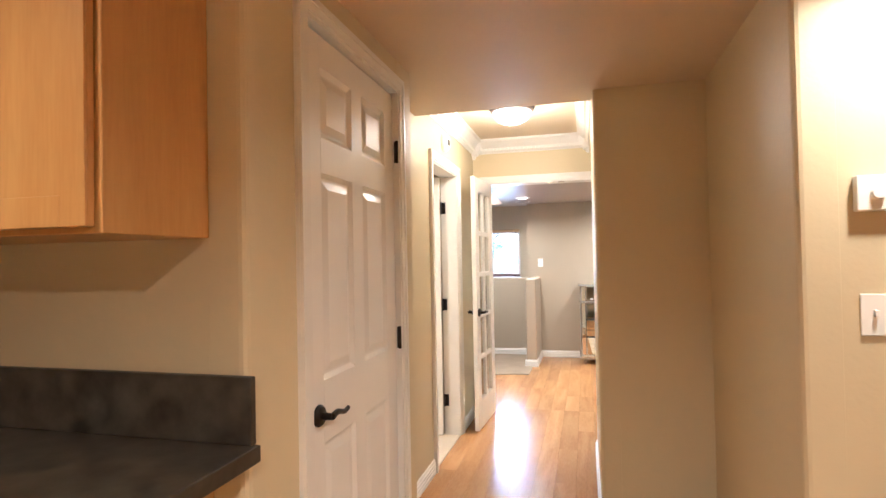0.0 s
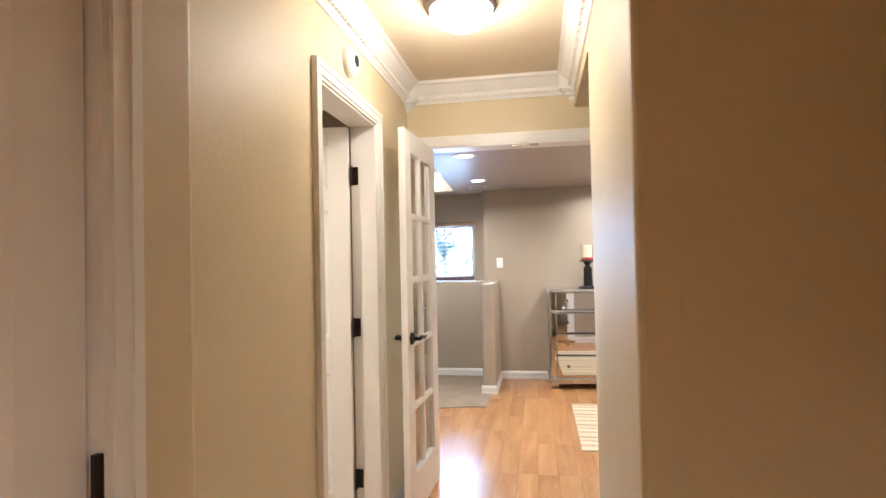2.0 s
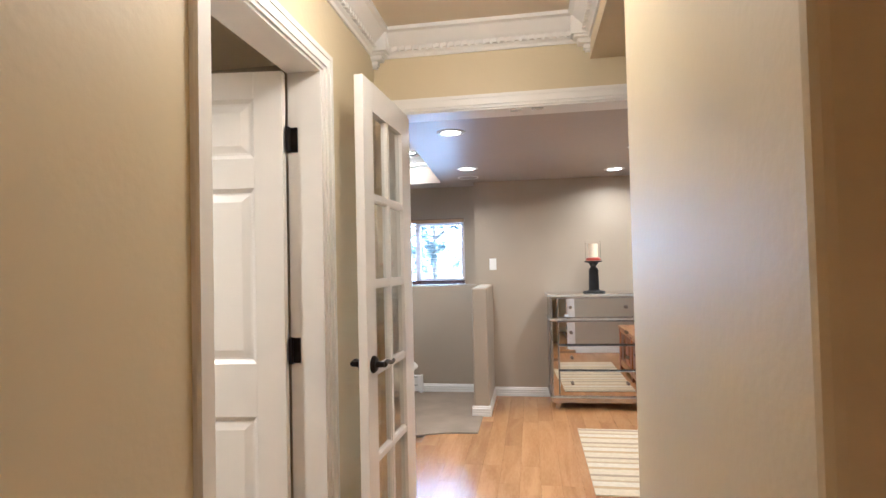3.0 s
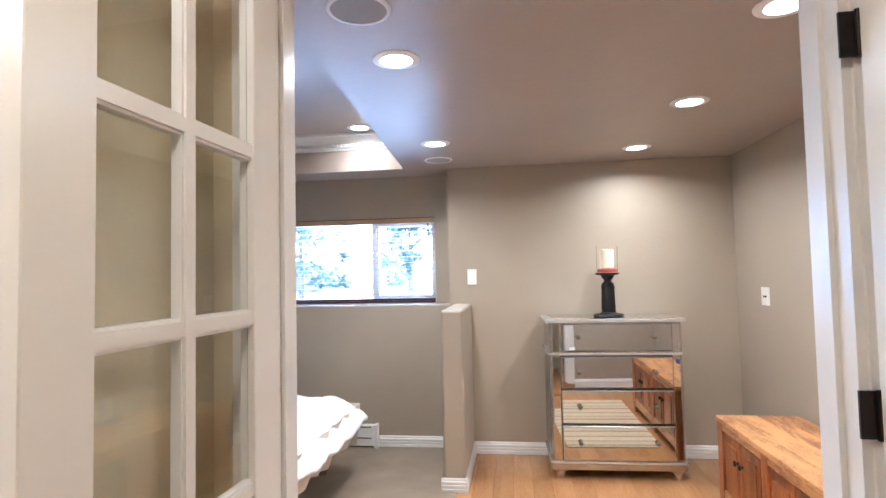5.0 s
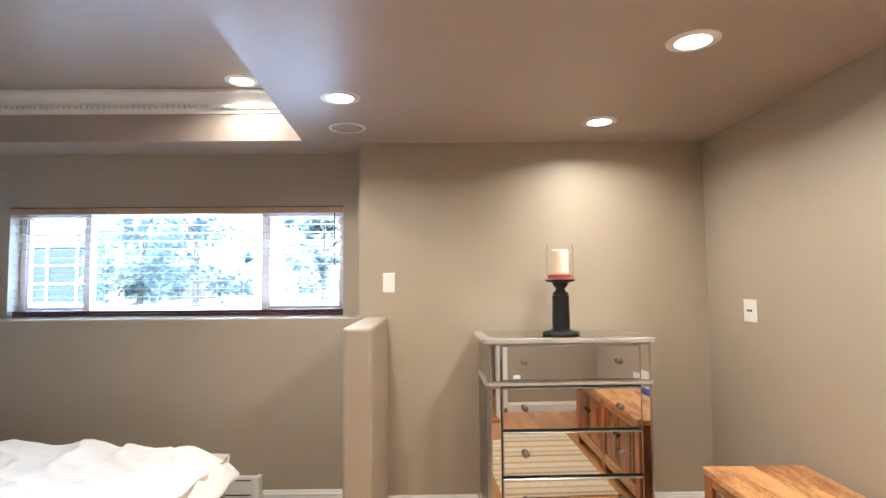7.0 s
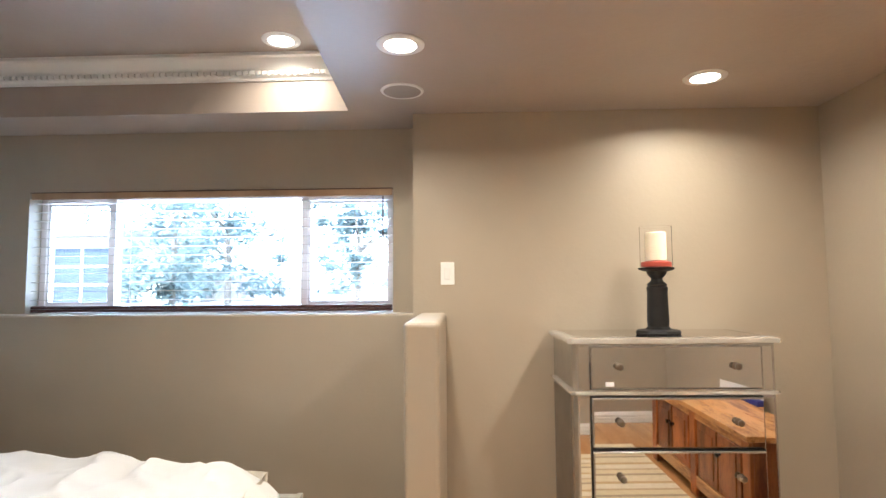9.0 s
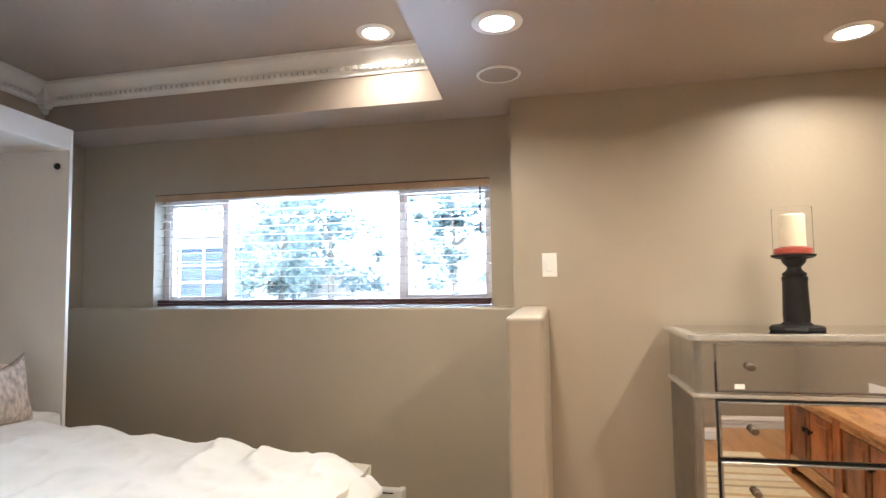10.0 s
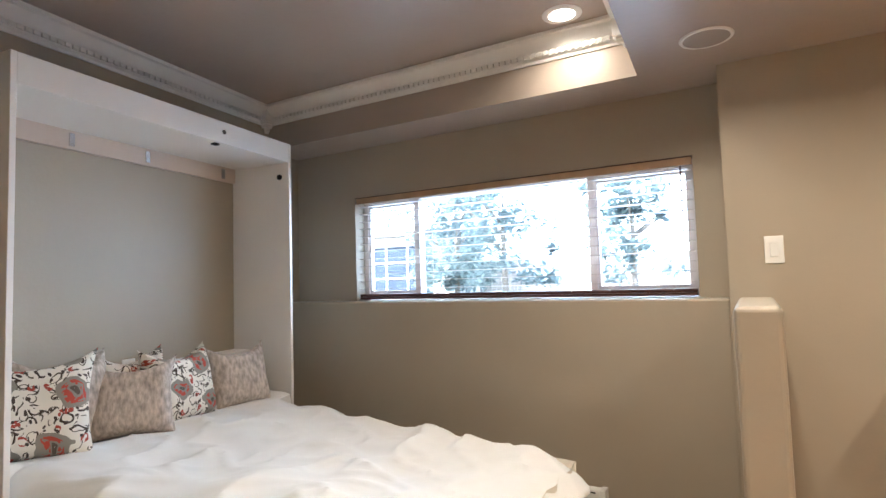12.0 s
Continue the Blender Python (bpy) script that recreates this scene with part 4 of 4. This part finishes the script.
def fabric_floral():
    m = bpy.data.materials.new("floral_fabric")
    m.use_nodes = True
    t = m.node_tree
    b = t.nodes["Principled BSDF"]
    b.inputs["Roughness"].default_value = 0.9
    co = t.nodes.new("ShaderNodeTexCoord")
    info = t.nodes.new("ShaderNodeObjectInfo")
    wn_ = t.nodes.new("ShaderNodeTexNoise")
    wn_.inputs["Scale"].default_value, wn_.inputs["Detail"].default_value = 13, 1
    t.links.new(co.outputs["Object"], wn_.inputs["Vector"])
    scale_ = t.nodes.new("ShaderNodeVectorMath")
    scale_.operation = "SCALE"
    scale_.inputs["Scale"].default_value = 0.07
    t.links.new(wn_.outputs["Color"], scale_.inputs[0])
    add_ = t.nodes.new("ShaderNodeVectorMath")
    t.links.new(co.outputs["Object"], add_.inputs[0])
    t.links.new(scale_.outputs[0], add_.inputs[1])
    warped = t.nodes.new("ShaderNodeVectorMath")
    t.links.new(add_.outputs[0], warped.inputs[0])
    t.links.new(info.outputs["Random"], warped.inputs[1])

    def spots(scale, lo, hi, colour, base, off, broken=0.0):
        mp = t.nodes.new("ShaderNodeMapping")
        mp.inputs["Location"].default_value = off
        t.links.new(warped.outputs[0], mp.inputs[0])
        v = t.nodes.new("ShaderNodeTexVoronoi")
        v.voronoi_dimensions, v.inputs["Scale"].default_value, v.inputs["Randomness"].default_value = "2D", scale, 0.75
        sep = t.nodes.new("ShaderNodeSeparateXYZ")
        com = t.nodes.new("ShaderNodeCombineXYZ")
        t.links.new(mp.outputs[0], sep.inputs[0])
        t.links.new(sep.outputs[1], com.inputs[0])
        t.links.new(sep.outputs[2], com.inputs[1])
        t.links.new(com.outputs[0], v.inputs["Vector"])
        r = t.nodes.new("ShaderNodeValToRGB")
        r.color_ramp.interpolation = "CONSTANT"
        r.color_ramp.elements[0].color = (0, 0, 0, 1)
        r.color_ramp.elements[1].position, r.color_ramp.elements[1].color = lo, (1, 1, 1, 1)
        e = r.color_ramp.elements.new(hi)
        e.color = (0, 0, 0, 1)
        t.links.new(v.outputs["Distance"], r.inputs[0])
        mx = t.nodes.new("ShaderNodeMix")
        mx.data_type = "RGBA"
        mask = r.outputs[0]
        if broken:
            cut, over, both = t.nodes.new("ShaderNodeTexNoise"), t.nodes.new("ShaderNodeMath"), t.nodes.new("ShaderNodeMath")
            cut.inputs["Scale"].default_value, cut.inputs["Detail"].default_value = broken, 1
            over.operation, over.inputs[1].default_value, both.operation = "GREATER_THAN", 0.47, "MULTIPLY"
            t.links.new(mp.outputs[0], cut.inputs["Vector"])
            t.links.new(cut.outputs[0], over.inputs[0])
            t.links.new(over.outputs[0], both.inputs[0])
            t.links.new(r.outputs[0], both.inputs[1])
            mask = both.outputs[0]
        t.links.new(mask, mx.inputs[0])
        if base is None:
            mx.inputs[6].default_value = (0.74, 0.68, 0.58, 1)
        else:
            t.links.new(base, mx.inputs[6])
        mx.inputs[7].default_value = (*colour, 1)
        return mx.outputs[2]

    c = spots(15, 0.24, 0.34, (0.055, 0.035, 0.022), None, (0.3, 0.1, 0.7), 22)
    c = spots(21, 0.30, 0.38, (0.07, 0.05, 0.03), c, (0.5, 0.6, 0.1), 26)
    c = spots(11, 0.03, 0.17, (0.36, 0.06, 0.035), c, (1.3, 0.4, 0.2), 40)
    c = spots(19, 0.0, 0.13, (0.06, 0.04, 0.03), c, (0.7, 0.9, 0.4))
    c = spots(5.5, 0.0, 0.31, (0.25, 0.225, 0.18), c, (0.0, 0.25, 0.05))
    c = spots(5.5, 0.09, 0.21, (0.42, 0.065, 0.04), c, (0.0, 0.25, 0.05), 48)
    c = spots(5.5, 0.0, 0.06, (0.10, 0.08, 0.06), c, (0.0, 0.25, 0.05))
    t.links.new(c, b.inputs["Base Color"])
    return m


M_FLORAL = fabric_floral()
M_BARK = mat("bark_woven_fabric", (0.66, 0.55, 0.46), 0.85, dark=0.42, vary=46, bump=0.5, grain=180, stretch=(1, 1.3, 0.6))


def cushion(label, material, size, m):
    c = thing("throw_pillow", label, "pillow", "throw pillows", m=m)
    bm = bmesh.new()
    n = 26
    top, bot = [], []
    for i in range(n + 1):
        ra, rb = [], []
        for j in range(n + 1):
            u, v = 2 * i / n - 1, 2 * j / n - 1
            pinch_u = 1 - 0.13 * (1 - v * v) ** 1.0 * abs(u) ** 3
            pinch_v = 1 - 0.13 * (1 - u * u) ** 1.0 * abs(v) ** 3
            y, z = u * size / 2 * pinch_u, v * size / 2 * pinch_v
            puff = 0.085 * (max(0, 1 - u ** 4) * max(0, 1 - v ** 4)) ** 0.55
            puff *= 1 + 0.12 * noise.noise(Vector((u * 2 + size * 9, v * 2, 0)))
            z += -0.06 * max(0, v) ** 2 * (1 - u * u)
            ra.append(bm.verts.new((puff, y, z + size / 2)))
            rb.append(ra[-1] if i in (0, n) or j in (0, n) else bm.verts.new((-puff, y, z + size / 2)))
        top.append(ra), bot.append(rb)
    for i in range(n):
        for j in range(n):
            bm.faces.new((top[i][j], top[i + 1][j], top[i + 1][j + 1], top[i][j + 1]))
            q = (bot[i][j], bot[i][j + 1], bot[i + 1][j + 1], bot[i + 1][j])
            if len(set(q)) == 4:
                try:
                    bm.faces.new(q)
                except ValueError:
                    pass
    bmesh.ops.recalc_face_normals(bm, faces=bm.faces)
    part("cover", bm, material, c, "", True)
    return c


cushion("large white floral throw pillow with red and brown print", M_FLORAL, 0.46, pose(-2.70, 5.37, 0.53, 0, -20, -30))
cushion("mottled taupe woven throw pillow", M_BARK, 0.385, pose(-2.69, 5.77, 0.53, 0, -20, -34))
cushion("white floral throw pillow with red and brown print", M_FLORAL, 0.40, pose(-2.70, 6.06, 0.535, 0, -14, 8))
cushion("mottled taupe woven throw pillow", M_BARK, 0.37, pose(-2.70, 6.40, 0.54, 0, -16, -10))
cushion("white floral throw pillow leaning behind the others", M_FLORAL, 0.38, pose(-2.85, 5.88, 0.55, 0, -6, 7))
cushion("mottled taupe woven throw pillow", M_BARK, 0.40, pose(-2.80, 5.56, 0.55, 0, -6, 7))

# ---- heater, chest, rug ----
ht = thing("baseboard_heater", "white electric baseboard heater under the window", "heater", m=pose(0, LY - 0.016, 0.012))
part("body", boxes((-2.6, -0.93, -0.06, 0.0, -0.03, 0.13), bevel=0.006, seg=2), M_TRIM, ht)
part("end_cap", boxes((-0.93, -0.90, -0.065, 0.001, -0.047, 0.135), bevel=0.004, seg=2), M_TRIM, ht)
part("grille", boxes((-2.58, -0.95, -0.063, -0.060, 0.03, 0.036), (-2.58, -0.95, -0.063, -0.060, 0.115, 0.121)), M_DARK, ht)

KX0, KX1, KY0, KY1, KZ = 1.335, 1.785, 5.02, 6.20, 0.482
ks = thing("wooden_chest", "knotty reddish wooden chest with panelled front and knobs", "chest")
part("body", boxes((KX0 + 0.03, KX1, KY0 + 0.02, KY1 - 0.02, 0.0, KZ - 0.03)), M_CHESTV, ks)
nb = 4
for i in range(nb):
    x0 = KX0 + (KX1 - KX0) / nb * i
    part("top_plank", boxes((x0 + 0.0006, x0 + (KX1 - KX0) / nb - 0.0006, KY0, KY1, KZ - 0.029, KZ), bevel=0.002), M_CHEST, ks)
for y in (KY0 + 0.03, (KY0 + KY1) / 2, KY1 - 0.03):
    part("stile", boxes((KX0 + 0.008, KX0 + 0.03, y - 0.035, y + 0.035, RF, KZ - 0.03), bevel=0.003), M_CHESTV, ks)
part("rail", boxes((KX0 + 0.010, KX0 + 0.03, KY0 + 0.06, KY1 - 0.06, 0.01, 0.08), bevel=0.002), M_CHEST, ks)
part("rail", boxes((KX0 + 0.010, KX0 + 0.03, KY0 + 0.06, KY1 - 0.06, KZ - 0.07, KZ - 0.031), bevel=0.002), M_CHEST, ks)
for y in (KY0 + 0.31, KY1 - 0.31):
    for s in (-1, 1):
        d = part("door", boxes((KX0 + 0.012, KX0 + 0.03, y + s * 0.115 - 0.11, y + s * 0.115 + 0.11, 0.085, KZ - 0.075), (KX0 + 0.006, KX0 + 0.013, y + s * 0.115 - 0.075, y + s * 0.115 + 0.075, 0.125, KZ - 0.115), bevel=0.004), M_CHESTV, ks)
        b = lathe([(0.0, 0.0), (0.008, 0.0), (0.007, -0.012), (0.015, -0.018), (0.014, -0.026), (0.0, -0.030)], 16, "x")
        bmesh.ops.translate(b, verts=b.verts, vec=(KX0 + 0.012, y + s * 0.03, 0.30))
        part("knob", b, M_BRONZE, d, "dark knob", True)
for y in (KY0 + 0.02, KY1 - 0.02 ):
    part("end_panel", boxes((KX0 + 0.03, KX1, y - 0.008, y + 0.008, RF, KZ - 0.03)), M_CHESTV, ks)
bx = thing("paper_pack", "white papers with a blue folder leaning on the wall", "paper", m=pose(1.70, 5.14, KZ + 0.001))
part("sheet", boxes((0.055, 0.062, 0.0, 0.51, 0.0, 0.15), (0.068, 0.075, 0.03, 0.47, 0.0, 0.13), bevel=0.001), M_PAPER, bx)
part("folder", boxes((0.0, 0.045, 0.02, 0.53, 0.0, 0.032), bevel=0.002), M_TAPE, bx, "dark blue folder")

rug = thing("rug", "flat woven rug with cream and tan stripes", "rug", m=pose(0.60, 4.72, RF + 0.002))
RW, RL = 0.70, 1.26
tones = [(0.80, 0.68, 0.47), (0.62, 0.45, 0.25), (0.82, 0.72, 0.54), (0.60, 0.46, 0.29), (0.78, 0.65, 0.43), (0.48, 0.38, 0.26)]
mats = [mat("rug_yarn", c, 0.95, dark=0.85, vary=30, bump=0.8, grain=220, spec=0.1) for c in [tuple(v * 0.84 for v in q) for q in tones]]
y = 0.0
k = 0
while y < RL - 0.001:
    h_ = min((0.09, 0.035, 0.07, 0.025, 0.06, 0.03)[k % 6], RL - y)
    part("stripe", boxes((0, RW, y, y + h_, 0, 0.007 + 0.0006 * (k % 2))), mats[k % 6], rug)
    y += h_
    k += 1

# ---- outside the window ----
M_SOIL = mat("garden_ground", (0.40, 0.37, 0.32), 0.95, dark=0.6, vary=1.5, bump=0.8, grain=20)
bm = boxes((-60, 60, WY + 0.22, 120, 0.70, 0.9))
tagged(part("ground", bm, M_SOIL), "dry pale garden ground outside", "ground", kind="structure")
M_LEAF = mat("leaf_green", (0.13, 0.17, 0.17), 0.35, dark=0.9, vary=6, rand=0.2)
lt = M_LEAF.node_tree
tr, mx_ = lt.nodes.new("ShaderNodeBsdfTranslucent"), lt.nodes.new("ShaderNodeMixShader")
tr.inputs[0].default_value, mx_.inputs[0].default_value = (0.2, 0.25, 0.24, 1), 0.5
lt.links.new(lt.nodes["Principled BSDF"].outputs[0], mx_.inputs[1])
lt.links.new(tr.outputs[0], mx_.inputs[2])
lt.links.new(mx_.outputs[0], lt.nodes["Material Output"].inputs[0])
M_BARKT = mat("tree_bark", (0.24, 0.20, 0.16), 0.9, dark=0.5, vary=14, bump=0.8)


def tree(x, y, height, spread, seed):
    rng = random.Random(seed)
    t = thing("tree", "leafy garden tree seen through the window", "tree", "garden trees", m=pose(x, y, 0.9))
    b = lathe([(0.06, 0.0), (0.045, 0.4 * height), (0.03, 0.7 * height), (0.008, height)], 10)
    for i in range(5):
        a = rng.uniform(0, 6.28)
        l = lathe([(0.035, 0), (0.02, spread * 0.5), (0.006, spread * 0.9)], 6)
        bmesh.ops.transform(l, matrix=Matrix.Translation((0, 0, height * rng.uniform(0.25, 0.6))) @ Euler((radians(55), 0, a)).to_matrix().to_4x4(), verts=l.verts)
        tmp = bpy.data.meshes.new("limb")
        l.to_mesh(tmp)
        l.free()
        b.from_mesh(tmp)
    part("trunk", b, M_BARKT, t, "", True)
    vs, fs = [], []
    clumps = [(Vector((rng.gauss(0, 0.45) * spread, rng.gauss(0, 0.45) * spread, height * rng.uniform(0.12, 1.0))), rng.uniform(0.14, 0.34) * spread) for _ in range(34)]
    for c, r in clumps:
        for _ in range(60):
            p = c + Vector((rng.gauss(0, 0.5), rng.gauss(0, 0.5), rng.gauss(0, 0.4))) * r
            d = Vector((rng.uniform(-1, 1), rng.uniform(-1, 1), rng.uniform(-0.6, 0.6))).normalized() * rng.uniform(0.06, 0.11)
            e = d.cross(Vector((rng.uniform(-1, 1), rng.uniform(-1, 1), 1))).normalized() * 0.035
            n0 = len(vs)
            vs += [p - d, p + e, p + d, p - e]
            fs.append((n0, n0 + 1, n0 + 2, n0 + 3))
    me = bpy.data.meshes.new("crown")
    me.from_pydata(vs, [], fs)
    me.materials.append(M_LEAF)
    o = new("crown", me)
    o.parent = t


tree(-5.4, 14.0, 2.3, 1.25, 1), tree(-4.1, 13.4, 2.2, 1.15, 2), tree(-2.0, 14.2, 2.2, 0.9, 3), tree(-6.4, 16.4, 2.2, 1.3, 6)
fence = thing("garden_fence", "weathered grey board fence behind the garden", "fence", m=pose(-9, 17.5, 0.9))
fm = mesh_of("board", boxes((0, 0.135, 0, 0.02, 0, 0.85)), mat("weathered_board", (0.35, 0.31, 0.27), 0.9, dark=0.7, vary=8, rand=0.2))
for i in range(110):
    o = new("board", fm)
    o.parent, o.location = fence, (i * 0.145, 0, 0.02 * math.sin(i * 7.0))
part("rail", boxes((0, 16, 0.02, 0.06, 0.2, 0.28), (0, 16, 0.02, 0.06, 0.62, 0.70)), fm.materials[0], fence)
shed = thing("garage", "pale garage with dark gridded doors across the garden", "building", m=pose(-10.6, 15.8, 0.87))
part("wall", boxes((0, 4.0, 0, 2.0, 0, 1.5)), mat("pale_siding", (0.62, 0.58, 0.52), 0.8, dark=0.9), shed)
part("roof", boxes((-0.2, 4.2, -0.3, 2.2, 1.5, 1.62)), mat("grey_shingle", (0.16, 0.15, 0.14), 0.9, dark=0.7, vary=20), shed)
sd_ = part("door", boxes((0.9, 3.5, -0.03, 0.0, 0.05, 1.25)), mat("slate_blue_door", (0.025, 0.035, 0.055), 0.4), shed, "dark slate garage door")
for gx in (0.9, 1.55, 2.2, 2.85, 3.5):
    part("door_bar", boxes((gx - 0.025, gx + 0.025, -0.05, -0.03, 0.05, 1.25)), M_TRIM, sd_)
for gz in (0.45, 0.85):
    part("door_bar", boxes((0.9, 3.5, -0.047, -0.03, gz - 0.02, gz + 0.02)), M_TRIM, sd_)

tagged(part("backdrop", boxes((-70, 70, 60, 60.2, 0, 40)), glow("hazy_bright_sky", (0.74, 0.88, 1.0), 1.0)), "hazy bright sky beyond the garden", "sky", kind="structure")

# ---- oak planks, each its own piece ----
rng = random.Random(7)
PW = 0.127
lengths = (0.7, 1.0, 1.35)
plank_mesh = {L: mesh_of("plank", boxes((0.0002, PW - 0.0002, 0.0002, L - 0.0002, -0.0175, 0.0), bevel=0.0006), M_OAKFLOOR) for L in lengths}
floor_ob = bpy.data.objects["floor"]
rest_v, rest_f = [], []


def lay(x0, x1, y0, y1, level):
    x = x0
    while x < x1 - 0.01:
        y = y0 - rng.uniform(0, 0.6) if level == 0 else y0
        while y < y1:
            L = rng.choice(lengths)
            if level == 0 and y + L > y1:
                L = min((q for q in lengths if q >= y1 - y), default=max(lengths))
                y = y1 - L
            o = new("plank", plank_mesh[L])
            o.parent = floor_ob
            o.location = (x, y, level + rng.uniform(0, 0.0004))
            y += L
        x += PW


lay(XL, XR + 0.3, 1.4, FRY + 0.14, 0)
lay(-0.60, 1.8, FRY + 0.142, 7.0, RF)
"""kitchen and side areas: coarse boards in one mesh"""
bm = bmesh.new()
for x0, x1, y0, y1 in ((-3.2, 3.0, -3.1, 1.02), (-0.27, 1.10, 1.02, 1.4), (XR + 0.4, 1.36, 2.5, FRY)):
    x = x0
    while x < x1:
        y = y0
        while y < y1:
            L = min(rng.choice(lengths) * 1.3, y1 - y)
            xe = min(x + PW * 1.0, x1)
            v = [bm.verts.new(p) for p in ((x + 0.0008, y + 0.0008, -0.0004), (xe - 0.0008, y + 0.0008, -0.0004), (xe - 0.0008, y + L - 0.0008, -0.0004), (x + 0.0008, y + L - 0.0008, -0.0004))]
            bm.faces.new(v)
            y += L
        x += PW
for a_, c_ in ((-3.1, -1.6), (-1.6, -0.6)):
    for i in range(4):
        v = [bm.verts.new(p) for p in ((a_, 4.16 + i * 0.35, RF - 0.001), (c_, 4.16 + i * 0.35, RF - 0.001), (c_, 4.508 + i * 0.35, RF - 0.001), (a_, 4.508 + i * 0.35, RF - 0.001))]
        bm.faces.new(v)
tagged(part("far_planks", bm, M_OAKFLOOR, floor_ob), kind="stuff")
